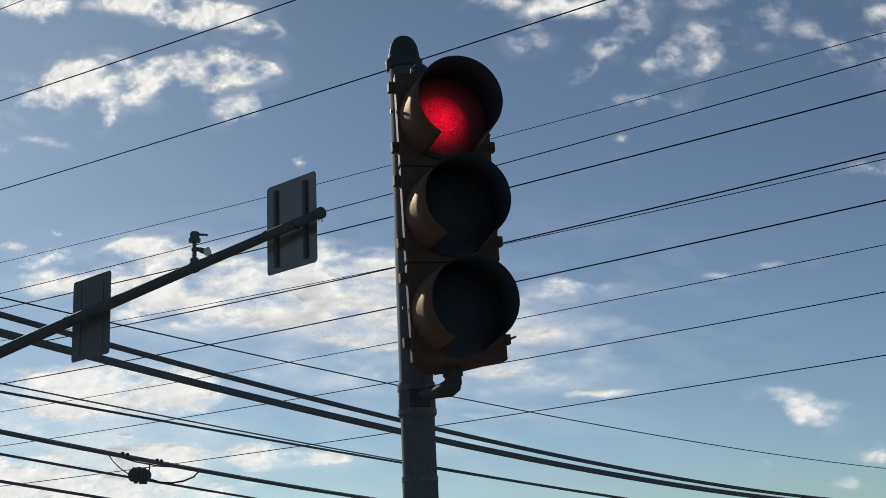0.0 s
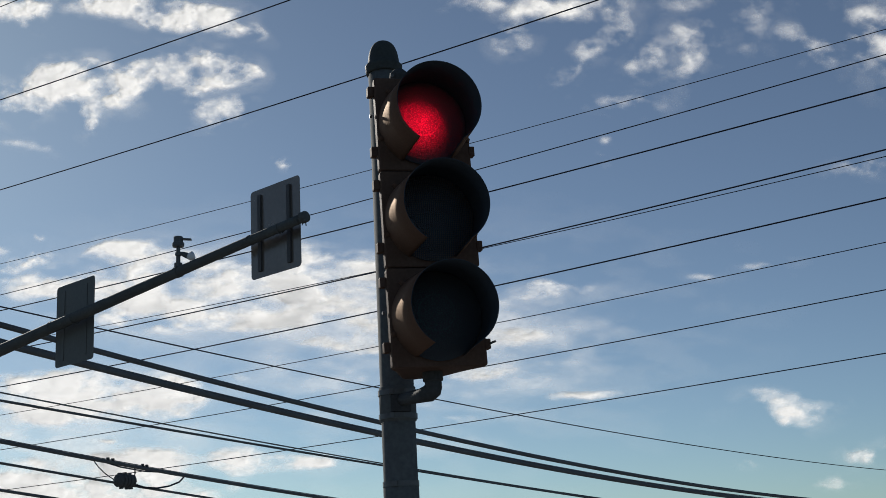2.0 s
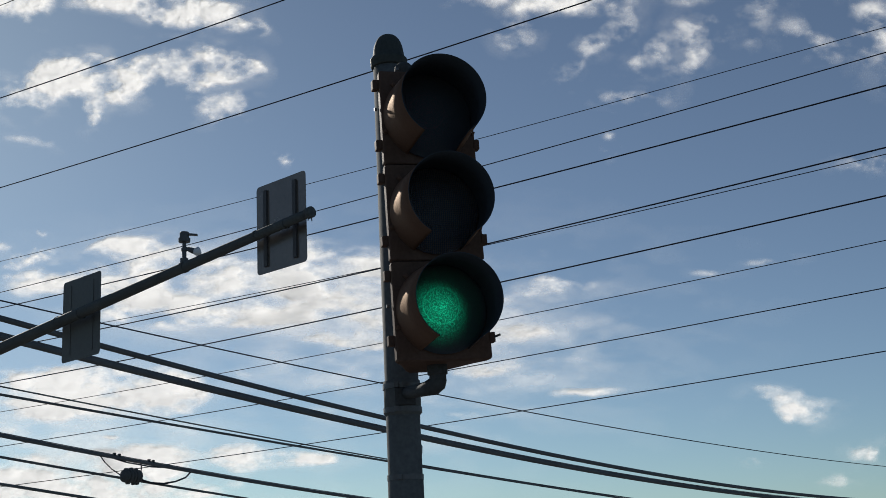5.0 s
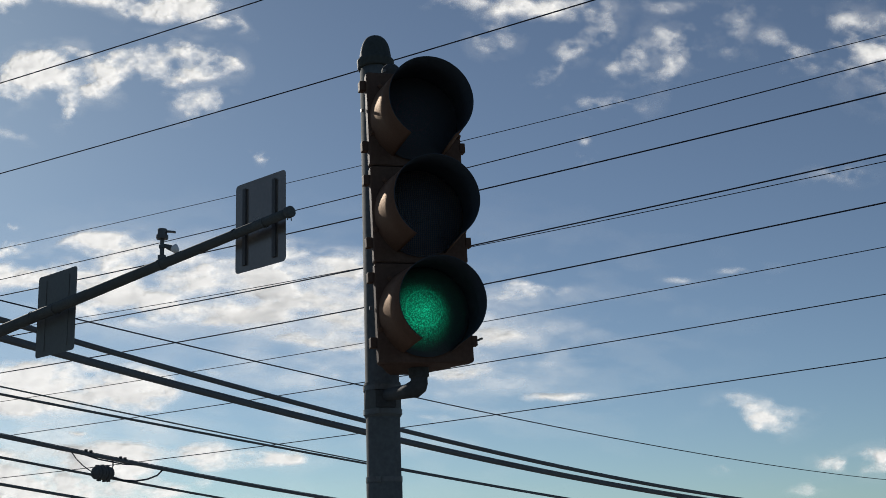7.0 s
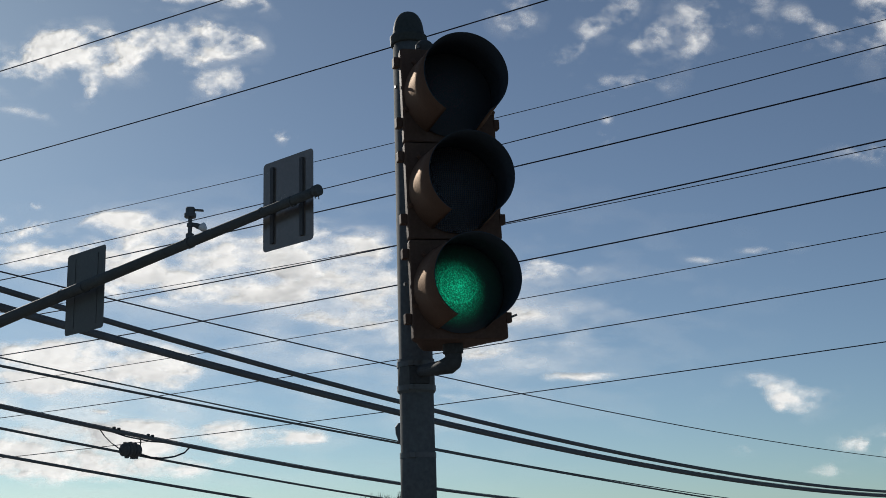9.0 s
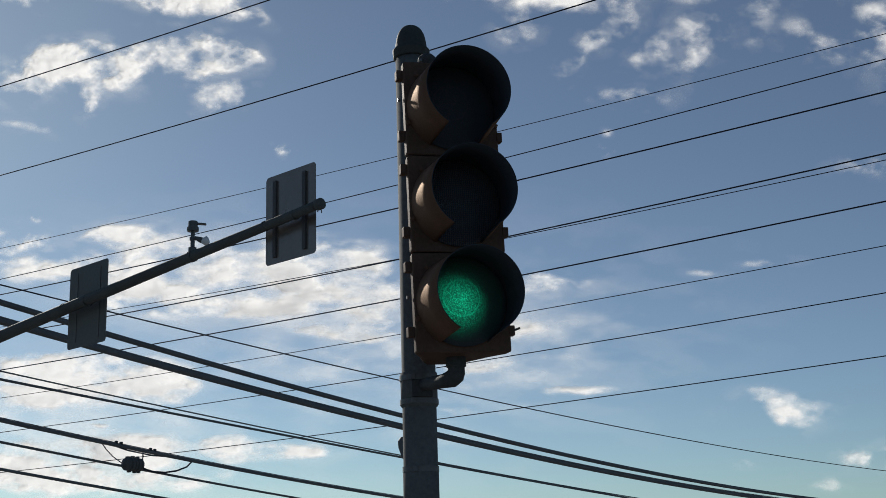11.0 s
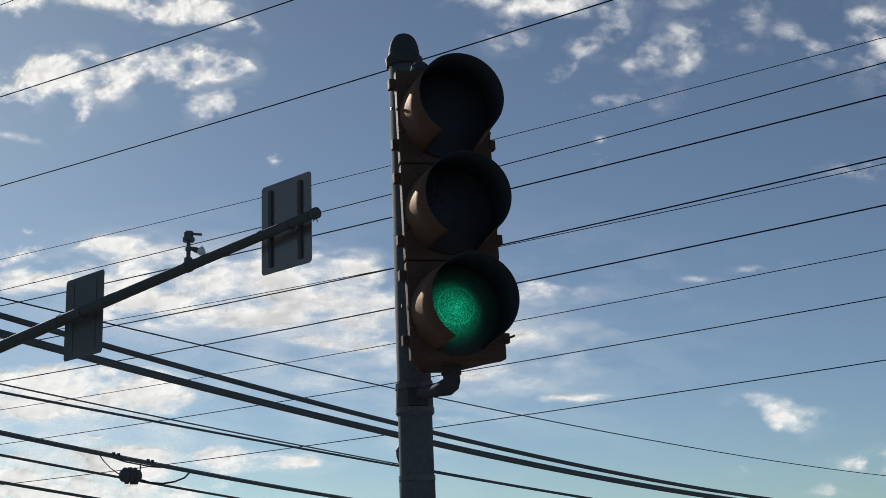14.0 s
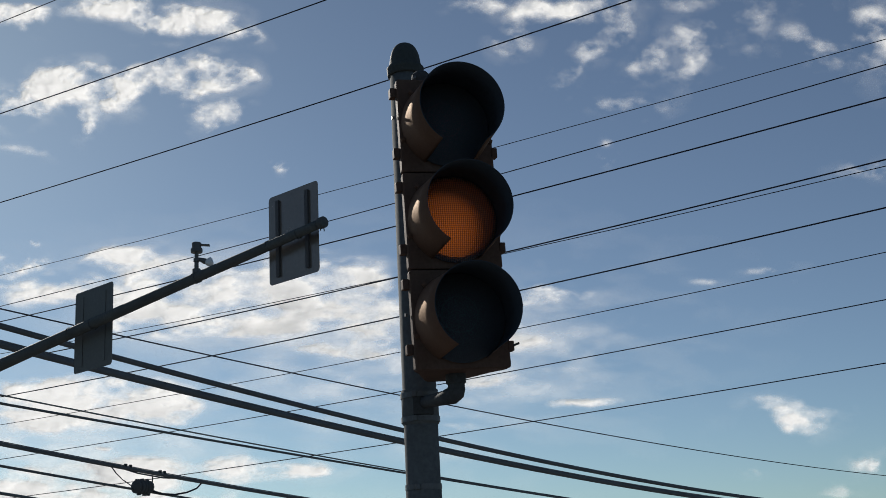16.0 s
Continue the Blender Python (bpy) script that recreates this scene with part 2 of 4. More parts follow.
def cloud_material():
    """Thin vapour: white, scattering, lit from behind; denser where its thickness is greater."""
    m = bpy.data.materials.new("cloud_vapour")
    m.use_nodes = True
    t = m.node_tree
    t.nodes.remove(t.nodes["Principled BSDF"])
    at = t.nodes.new("ShaderNodeAttribute")
    at.attribute_name = "thickness"
    co = t.nodes.new("ShaderNodeTexCoord")
    fine = t.nodes.new("ShaderNodeTexNoise")
    fine.inputs["Scale"].default_value, fine.inputs["Detail"].default_value = 0.03, 4
    fine.inputs["Roughness"].default_value = 0.55
    drawn = t.nodes.new("ShaderNodeMapping")
    drawn.inputs["Scale"].default_value = (0.7, 1.15, 1.0)
    t.links.new(co.outputs["Object"], drawn.inputs["Vector"])
    t.links.new(drawn.outputs[0], fine.inputs["Vector"])
    streak = t.nodes.new("ShaderNodeMapRange")
    streak.inputs["From Min"].default_value, streak.inputs["From Max"].default_value = 0.28, 0.72
    streak.inputs["To Min"].default_value, streak.inputs["To Max"].default_value = 0.80, 1.20
    t.links.new(fine.outputs["Fac"], streak.inputs["Value"])
    add = t.nodes.new("ShaderNodeMath")
    add.operation = "MULTIPLY"
    t.links.new(at.outputs["Fac"], add.inputs[0])
    t.links.new(streak.outputs[0], add.inputs[1])
    alpha = t.nodes.new("ShaderNodeMapRange")
    alpha.inputs["From Min"].default_value, alpha.inputs["From Max"].default_value = 0.0, 0.85
    alpha.inputs["To Max"].default_value = 0.96
    t.links.new(add.outputs[0], alpha.inputs["Value"])
    # grey shading of the thick parts painted into the vapour's colour, broken by noise
    tone = t.nodes.new("ShaderNodeValToRGB")
    tone.color_ramp.elements[0].color = (0.91, 0.91, 0.91, 1)
    tone.color_ramp.elements[1].color = (0.83, 0.83, 0.835, 1)
    tone.color_ramp.elements[0].position = 0.25
    broad = t.nodes.new("ShaderNodeTexNoise")
    broad.inputs["Scale"].default_value, broad.inputs["Detail"].default_value = 0.010, 5
    broad.inputs["Distortion"].default_value = 0.4
    t.links.new(co.outputs["Object"], broad.inputs["Vector"])
    deep = t.nodes.new("ShaderNodeMath")
    deep.operation = "MULTIPLY"
    t.links.new(add.outputs[0], deep.inputs[0])
    t.links.new(broad.outputs["Fac"], deep.inputs[1])
    twice = t.nodes.new("ShaderNodeMath")
    twice.operation, twice.inputs[1].default_value = "MULTIPLY", 1.9
    t.links.new(deep.outputs[0], twice.inputs[0])
    t.links.new(twice.outputs[0], tone.inputs[0])
    trans = t.nodes.new("ShaderNodeBsdfTranslucent")
    diff = t.nodes.new("ShaderNodeBsdfDiffuse")
    t.links.new(tone.outputs[0], trans.inputs["Color"])
    t.links.new(tone.outputs[0], diff.inputs["Color"])
    both = t.nodes.new("ShaderNodeMixShader")
    both.inputs[0].default_value = 0.25
    t.links.new(trans.outputs[0], both.inputs[1])
    t.links.new(diff.outputs[0], both.inputs[2])
    clear = t.nodes.new("ShaderNodeBsdfTransparent")
    mix = t.nodes.new("ShaderNodeMixShader")
    t.links.new(alpha.outputs[0], mix.inputs[0])
    t.links.new(clear.outputs[0], mix.inputs[1])
    t.links.new(both.outputs[0], mix.inputs[2])
    t.links.new(mix.outputs[0], t.nodes["Material Output"].inputs["Surface"])
    return m


CLOUD = cloud_material()


# ---- mesh helpers ----
def part(name, bm, mats, parent=None, label="", at=None, smooth=False):
    """Links a bmesh as one mesh object under a thing or a part."""
    me = bpy.data.meshes.new(name)
    bmesh.ops.recalc_face_normals(bm, faces=bm.faces)
    bm.to_mesh(me)
    bm.free()
    for mt in (mats if isinstance(mats, (list, tuple)) else [mats]):
        me.materials.append(mt)
    if smooth:
        for p in me.polygons:
            p.use_smooth = True
    ob = new(name, me)
    if parent:
        ob.parent = parent
    if at is not None:
        ob.matrix_basis = at
    if label:
        tagged(ob, label)
    return ob


def block(size, at=(0, 0, 0), bevel=0.0, turn=None, bm=None):
    bm = bm or bmesh.new()
    m = Matrix.Translation(at) @ (turn or Matrix()) @ Matrix.Diagonal((*size, 1))
    made = bmesh.ops.create_cube(bm, size=1.0, matrix=m)["verts"]
    if bevel:
        bmesh.ops.bevel(bm, geom=list({e for v in made for e in v.link_edges}), offset=bevel, segments=2, affect="EDGES", profile=0.7)
    return bm


def revolve(profile, steps=40, bm=None, m=None):
    """A turned form about z from (radius, height) pairs."""
    bm = bm or bmesh.new()
    m = m or Matrix()
    rings = []
    for r, z in profile:
        if r < 1e-6:
            rings.append([bm.verts.new(m @ Vector((0, 0, z)))])
        else:
            rings.append([bm.verts.new(m @ Vector((r * math.cos(2 * math.pi * i / steps), r * math.sin(2 * math.pi * i / steps), z))) for i in range(steps)])
    for a, b in zip(rings, rings[1:]):
        for i in range(steps):
            j = (i + 1) % steps
            if len(a) == 1 and len(b) > 1:
                bm.faces.new((a[0], b[j], b[i]))
            elif len(b) == 1 and len(a) > 1:
                bm.faces.new((a[i], a[j], b[0]))
            elif len(a) > 1:
                bm.faces.new((a[i], a[j], b[j], b[i]))
    return bm


def tube(points, radius, steps=10, bm=None, caps=True):
    """A round bar along points; radius is one number or one for each point."""
    bm = bm or bmesh.new()
    pts = [Vector(p) for p in points]
    rads = radius if isinstance(radius, (list, tuple)) else [radius] * len(pts)
    rings = []
    for i, p in enumerate(pts):
        d = (pts[min(i + 1, len(pts) - 1)] - pts[max(i - 1, 0)]).normalized()
        side = d.cross(Vector((0, 0, 1)))
        if side.length < 1e-3:
            side = Vector((1, 0, 0))
        side.normalize()
        up = side.cross(d).normalized()
        rings.append([bm.verts.new(p + rads[i] * (side * math.cos(2 * math.pi * k / steps) + up * math.sin(2 * math.pi * k / steps))) for k in range(steps)])
    for a, b in zip(rings, rings[1:]):
        for k in range(steps):
            j = (k + 1) % steps
            bm.faces.new((a[k], a[j], b[j], b[k]))
    if caps:
        bm.faces.new(rings[0])
        bm.faces.new(rings[-1])
    return bm


def rounded(w, h, r, per=6):
    """Outline of a rounded rectangle, anticlockwise from the right."""
    pts = []
    for cx, cz, a0 in ((w / 2 - r, h / 2 - r, 0), (-w / 2 + r, h / 2 - r, 90), (-w / 2 + r, -h / 2 + r, 180), (w / 2 - r, -h / 2 + r, 270)):
        for k in range(per + 1):
            a = radians(a0 + 90 * k / per)
            pts.append((cx + r * math.cos(a), cz + r * math.sin(a)))
    return pts


def loft(rings, cap_first=False, cap_last=False, bm=None):
    """Rings of equal counts, each a list of points, skinned one to the next."""
    bm = bm or bmesh.new()
    vs = [[bm.verts.new(p) for p in ring] for ring in rings]
    n = len(vs[0])
    for a, b in zip(vs, vs[1:]):
        for i in range(n):
            j = (i + 1) % n
            bm.faces.new((a[i], a[j], b[j], b[i]))
    if cap_first:
        bm.faces.new(vs[0])
    if cap_last:
        bm.faces.new(vs[-1])
    return bm


def empty(name, m):
    ob = new(name)
    ob.matrix_basis = m
    return ob


# ---- ground ----
gb = bmesh.new()
bmesh.ops.create_grid(gb, x_segments=24, y_segments=24, size=4800)
tagged(part("ground", gb, GROUND), "worn grey asphalt ground of the street crossing", "ground", kind="structure")

# ---- traffic signal on its pole ----
POLE_X, POLE_Y, POLE_R = -0.0735, 4.62, 0.064


def signal_pole():
    thing = empty("signal_pole", pose(POLE_X, POLE_Y, 0))
    tagged(thing, "round galvanised steel signal pole with a domed cap", "pole")
    part("shaft", revolve([(0.0, 0.02), (POLE_R + 0.003, 0.02), (POLE_R + 0.001, 1.2), (POLE_R, 3.66), (0.0, 3.66)], 48), POLE, thing, smooth=True)
    base = revolve([(0.0, 0.0), (0.19, 0.0), (0.19, 0.03), (0.15, 0.06), (0.11, 0.26), (0.085, 0.32), (0.066, 0.32)], 32)
    part("base", base, CAP, thing, "cast base of the pole", smooth=True)
    prof = [(0.0645, 3.624), (0.071, 3.624), (0.0735, 3.630), (0.0745, 3.650), (0.0755, 3.653), (0.0755, 3.660), (0.065, 3.672)]
    prof += [(0.063 * math.cos(radians(a)) ** 0.72, 3.673 + 0.096 * math.sin(radians(a))) for a in (12, 25, 38, 50, 60, 68, 75, 81, 86)]
    prof += [(0.0, 3.7695)]
    part("cap", revolve(prof, 40), CAP, thing, "dull domed cast cap", smooth=True)
    for z in (2.325, 2.235, 1.985):
        rb = POLE_R + (0.0095 if z > 2.1 else 0.0045)
        ring = revolve([(POLE_R, z - 0.010), (rb, z - 0.010), (rb, z + 0.010), (POLE_R, z + 0.010)], 48)
        band = part("band", ring, BAND, thing, "dull stainless steel strap")
        part("buckle", block((0.018, 0.008, 0.022), (-0.02, -rb - 0.002, z), 0.002), BAND, band)
    saddle = bmesh.new()
    rings = []
    for i in range(13):
        a = radians(-108 + 58 * i / 12)
        rings.append([Vector((r * math.cos(a), r * math.sin(a), z)) for r, z in ((POLE_R + 0.006, 2.246), (POLE_R + 0.015, 2.249), (POLE_R + 0.015, 2.311), (POLE_R + 0.006, 2.314))])
    part("saddle", loft(rings, True, True, saddle), FITTING, thing, "dark cast saddle clamped to the pole")
    plate = revolve([(POLE_R + 0.0005, 2.215), (POLE_R + 0.006, 2.22), (POLE_R + 0.006, 2.345), (POLE_R + 0.0005, 2.35)], 48)
    part("sleeve", plate, POLE, thing, smooth=True)
    part("sleeve", revolve([(POLE_R + 0.0005, 1.70), (POLE_R + 0.003, 1.702), (POLE_R + 0.003, 1.975), (POLE_R + 0.0005, 1.978)], 48), POLE, thing, smooth=True)
    return thing


signal_pole()

SEC_W, SEC_H = 0.343, 0.356           # one lamp section
VISOR_R, VISOR_L = 0.151, 0.228
FACE = -0.085                         # plane of the doors


def ring_at(pts, y, dz):
    return [Vector((x, y, z + dz)) for x, z in pts]


def visor_mesh():
    """A tunnel visor, open along its underside, brown outside and black inside."""
    bm = bmesh.new()
    steps, gap = 72, radians(31)
    rows_ = []
    for i in range(steps + 1):
        a = -math.pi / 2 + gap + (2 * math.pi - 2 * gap) * i / steps
        c, s = math.cos(a), math.sin(a)
        row = []
        for r, y in ((VISOR_R + 0.014, 0.0), (VISOR_R + 0.006, -VISOR_L * 0.5), (VISOR_R + 0.0012, -VISOR_L), (VISOR_R - 0.0012, -VISOR_L), (VISOR_R + 0.003, -VISOR_L * 0.5), (VISOR_R + 0.011, 0.0)):
            row.append(bm.verts.new((r * c, y, r * s)))
        rows_.append(row)
    for a, b in zip(rows_, rows_[1:]):
        for k in range(5):
            f = bm.faces.new((a[k], b[k], b[k + 1], a[k + 1]))
            f.material_index = 0 if k < 2 else 1
    for row in (rows_[0], rows_[-1]):
        f = bm.faces.new((row[0], row[1], row[4], row[5]))
        f.material_index = 1
        f = bm.faces.new((row[1], row[2], row[3], row[4]))
        f.material_index = 1
    return bm


def globe_mesh():
    """A lamp globe with a bright half and a black half; it turns on its upright axis."""
    bm = bmesh.new()
    bmesh.ops.create_uvsphere(bm, u_segments=48, v_segments=32, radius=0.128)
    for f in bm.faces:
        c = f.calc_center_median()
        f.material_index = 0 if c.y > 0 else 1
    return bm


def signal_head():
    thing = empty("traffic_signal", pose(0.0562, 4.2521, 2.8818, 0, -1.45, 15.06))
    tagged(thing, "three-lamp brown traffic signal with tunnel visors, strapped to its pole", "traffic light")
    globes = []
    for k, (lens_m, lamp_m, word) in enumerate(((RED_LENS, RED_LAMP, "red"), (AMBER_LENS, AMBER_LAMP, "amber"), (GREEN_LENS, GREEN_LAMP, "green"))):
        zc = (1 - k) * SEC_H
        hole = [(0.139 * math.cos(2 * math.pi * (i + 0.5) / 28), 0.139 * math.sin(2 * math.pi * (i + 0.5) / 28)) for i in range(28)]
        full = rounded(SEC_W - 0.004, SEC_H - 0.002, 0.010)
        back = rounded(SEC_W - 0.18, SEC_H - 0.006, 0.03)
        body = loft([ring_at(full, FACE + 0.020, 0), ring_at(full, FACE + 0.040, 0), ring_at(rounded(SEC_W - 0.06, SEC_H - 0.004, 0.02), FACE + 0.11, 0),
                     ring_at(back, FACE + 0.285, 0)], cap_last=True)
        sec = part("section", body, HOUSING, thing, "brown lamp section of the signal", at=pose(0, 0, zc))
        outer = rounded(SEC_W, SEC_H - 0.003, 0.010)
        lip = rounded(SEC_W - 0.008, SEC_H - 0.010, 0.008)
        disc = [(0.150 * x / 0.139, 0.150 * z / 0.139) for x, z in hole]
        door = loft([ring_at(full, FACE + 0.022, 0), ring_at(outer, FACE + 0.020, 0), ring_at(outer, FACE + 0.004, 0), ring_at(lip, FACE, 0),
                     ring_at(disc, FACE - 0.002, 0), ring_at(disc, FACE - 0.010, 0), ring_at(hole, FACE - 0.010, 0), ring_at(hole, FACE + 0.03, 0)])
        part("door", door, HOUSING, sec)
        seal = revolve([(0.1385, 0.004), (0.1375, 0.007), (0.155, 0.007), (0.157, 0.004)], 56, m=pose(0, FACE - 0.002, 0, 90))
        part("gasket", seal, VISOR_IN, sec, "black gasket round the lens")
        part("visor", visor_mesh(), [VISOR_OUT, VISOR_IN], sec, "brown tunnel visor, black inside", at=pose(0, FACE - 0.001, 0), smooth=True)
        for a in (45, 135, 200, 340):
            c, sn = math.cos(radians(a)), math.sin(radians(a))
            ear = block((0.022, 0.004, 0.016), ((VISOR_R + 0.019) * c, FACE - 0.006, (VISOR_R + 0.019) * sn), 0.001, turn=pose(0, 0, 0, 0, -a, 0))
            ear = revolve([(0.0, 0.0), (0.005, 0.0), (0.005, 0.004), (0.0, 0.005)], 8, bm=ear, m=pose((VISOR_R + 0.021) * c, FACE - 0.008, (VISOR_R + 0.021) * sn, 90))
            part("visor_ear", ear, VISOR_OUT, sec)
        dome = [(0.158 * math.sin(radians(a)) / math.sin(radians(40)), 0.010 + 0.028 * (math.cos(radians(a)) - math.cos(radians(40))) / (1 - math.cos(radians(40)))) for a in (40, 34, 28, 22, 16, 10, 5, 0)]
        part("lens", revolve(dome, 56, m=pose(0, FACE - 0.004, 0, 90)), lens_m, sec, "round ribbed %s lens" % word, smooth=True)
        globes.append(part("lamp", globe_mesh(), [lamp_m, DARK], sec, "%s lamp behind the lens" % word, at=pose(0, FACE + 0.145, 0), smooth=True))
        cone = revolve([(0.1385, 0.03), (0.134, 0.06), (0.1295, 0.145), (0.1295, 0.16)], 48, m=pose(0, FACE, 0, -90))
        part("baffle", cone, DARK, sec, "black baffle round the lamp", smooth=True)
        for side in (-1, 1):
            for dz in (0.130, -0.100):
                tab = block((0.022, 0.034, 0.036), (side * (SEC_W / 2 + (0.010 if side < 0 else 0.005)), FACE + (0.034 if side < 0 else 0.014), dz), 0.004)
                part("latch" if side > 0 else "hinge", tab, HOUSING, sec)
        if k != 1:
            z = 0.045 if k == 0 else 0.027
            part("hinge_bolt", tube([(-SEC_W / 2 - 0.004, FACE + 0.05, z), (-SEC_W / 2 - 0.013, FACE + 0.05, z)], [0.0065, 0.0065], 8), BAND, sec, "bright steel hinge bolt")
        if k == 2:
            part("wing_bolt", tube([(SEC_W / 2 + 0.012, FACE, -0.10), (SEC_W / 2 + 0.034, FACE - 0.004, -0.092)], 0.004, 8), FITTING, sec)
    # joints between the sections and the lower fitting
    for z in (SEC_H / 2, -SEC_H / 2):
        part("joint_ring", revolve([(0.0, -0.004), (0.05, -0.004), (0.05, 0.004), (0.0, 0.004)], 24, m=pose(0, 0.02, z)), FITTING, thing)
    zb = -1.5 * SEC_H
    part("lower_hub", revolve([(0.0, zb + 0.004), (0.036, zb + 0.004), (0.036, zb - 0.03), (0.030, zb - 0.034), (0.030, zb - 0.05), (0.0, zb - 0.05)], 28, m=pose(0, 0.03, 0)), FITTING, thing, "dark cast hub under the signal", smooth=False)
    local = thing.matrix_basis.inverted()
    pole_at = local @ Vector((POLE_X, POLE_Y, 2.298))
    bend = [Vector((0, 0.03, zb - 0.035)), Vector((0, 0.03, zb - 0.05)), Vector((-0.002, 0.036, zb - 0.060)), Vector((-0.012, 0.05, zb - 0.070))]
    bend += [Vector((-0.03, 0.08, zb - 0.073)), Vector((-0.03, 0.08, zb - 0.073)).lerp(pole_at, 0.5), Vector((-0.03, 0.08, zb - 0.073)).lerp(pole_at, 0.85)]
    part("elbow", tube(bend, [0.029, 0.031, 0.033, 0.032, 0.026, 0.024, 0.023], 20), FITTING, thing, "dark cast elbow bracket", smooth=True)
    zt = 1.5 * SEC_H
    part("upper_hub", revolve([(0.0, zt + 0.078), (0.022, zt + 0.075), (0.034, zt + 0.062), (0.036, zt + 0.04), (0.030, zt + 0.03), (0.030, zt - 0.046), (0.0, zt - 0.046)], 28, m=pose(-0.022, 0.12, 0.040)), FITTING, thing, "dark cast hub on top of the signal", smooth=True)
    top_at = local @ Vector((POLE_X, POLE_Y, 3.50))
    part("upper_arm", tube([Vector((-0.022, 0.12, zt + 0.09)), Vector((-0.022, 0.12, zt + 0.09)).lerp(top_at, 0.45), Vector((-0.022, 0.12, zt + 0.09)).lerp(top_at, 0.85)], [0.02, 0.018, 0.018], 16), FITTING, thing, smooth=True)
    part("bolt", revolve([(0.0, 0.0), (0.006, 0.0), (0.006, 0.008), (0.0, 0.008)], 6, m=pose(-0.056, 0.092, zt + 0.080, 90)), BAND, thing)
    return globes


GLOBES = signal_head()


# ---- mast arm with its signs and detector ----
ARM_TIP, ARM_AZ = Vector((-1.053, 11.545, 5.041)), 46.0
ARM_DIR = Vector((-math.sin(radians(ARM_AZ)), math.cos(radians(ARM_AZ)), 0))
ARM_SIDE = Vector((ARM_DIR.y, -ARM_DIR.x, 0))


def arm_point(s, out=0.0):
    """The centre of the arm s metres from its tip; out: metres towards the traffic side."""
    p = ARM_TIP + ARM_DIR * s + ARM_SIDE * out
    p.z = 5.041 - 0.0594 * s - 0.0008 * s * s
    return p


def arm_radius(s):
    return 0.046 + 0.0050 * s


def mast_arm():
    end = 11.0
    foot = arm_point(end)
    thing = empty("mast_arm", pose(foot.x, foot.y, 0))
    tagged(thing, "dark tapered steel mast arm curving up over the road", "mast arm")
    inv = thing.matrix_basis.inverted()
    ss = [0.0, 0.3, 0.8, 1.5, 2.3, 3.1, 4.0, 5.0, 6.0, 7.0, 8.2, 9.5, end]
    part("arm", tube([inv @ arm_point(s) for s in ss], [arm_radius(s) for s in ss], 24), ARM, thing, smooth=True)
    d = (arm_point(0) - arm_point(0.3)).normalized()
    capm = inv @ Matrix.Translation(arm_point(0)) @ d.to_track_quat("Z", "Y").to_matrix().to_4x4()
    part("end_cap", revolve([(0.0, 0.02), (0.046, 0.018), (0.058, 0.008), (0.058, -0.05), (0.051, -0.05)], 24, m=capm), ARM, thing, smooth=True)
    for k in (-1, 1):
        p = inv @ (arm_point(0.02) + ARM_SIDE * 0.02 * k)
        part("set_screw", tube([p + Vector((0, 0, -0.05)), p + Vector((0.004 * k, 0, -0.085))], 0.006, 6), ARM, thing)
    top = foot.z + 0.5
    part("mast", revolve([(0.0, 0.0), (0.17, 0.0), (0.15, top), (0.0, top + 0.04)], 32), ARM, thing, smooth=True)
    part("base_plate", block((0.5, 0.5, 0.04), (0, 0, 0.02), 0.005), ARM, thing)
    return thing


mast_arm()


def traffic_sign(s, zc, w, h, label, dark):
    """A sign seen from behind, clamped to the arm; its two channels stand on its back."""
    at = arm_point(s)
    m = Matrix.Translation((at.x, at.y, zc)) @ pose(0, 0, 0, 0, 0, 90 + ARM_AZ)
    thing = empty("road_sign", m @ pose(0, 0, 0))
    tagged(thing, label, "road sign", group="signs on the mast arm")
    off = arm_radius(s) + 0.085
    sheet = rounded(w, h, 0.045)
    part("panel", loft([[Vector((x, SIDE * off - 0.0015, z)) for x, z in sheet], [Vector((x, SIDE * off + 0.0015, z)) for x, z in sheet]], True, True), SIGN_SHADED if dark else SIGN_BACK, thing)
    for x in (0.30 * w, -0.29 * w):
        # on the shade-toned sign the channels share the sheet's colour and lie nearly flat
        rail_m = SIGN_SHADED if dark else CHANNEL
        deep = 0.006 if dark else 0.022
        rail = block((0.05, deep, h * 0.86), (x, SIDE * (off - 0.0015 - deep / 2), 0), 0.002)
        channel = part("channel", rail, rail_m, thing)
        strap = revolve([(arm_radius(s) + 0.001, -0.012), (arm_radius(s) + 0.006, -0.012), (arm_radius(s) + 0.006, 0.012), (arm_radius(s) + 0.001, 0.012)], 28,
                        m=pose(x, 0, at.z - zc - (0.012 if x > 0 else -0.008), 0, 90, 0))
        part("clamp", strap, ARM, channel)
    return thing


SIDE = -1
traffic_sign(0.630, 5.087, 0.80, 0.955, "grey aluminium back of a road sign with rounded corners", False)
traffic_sign(4.565, 4.770, 0.89, 1.03, "grey aluminium back of a road sign, toned dark for shade", True)


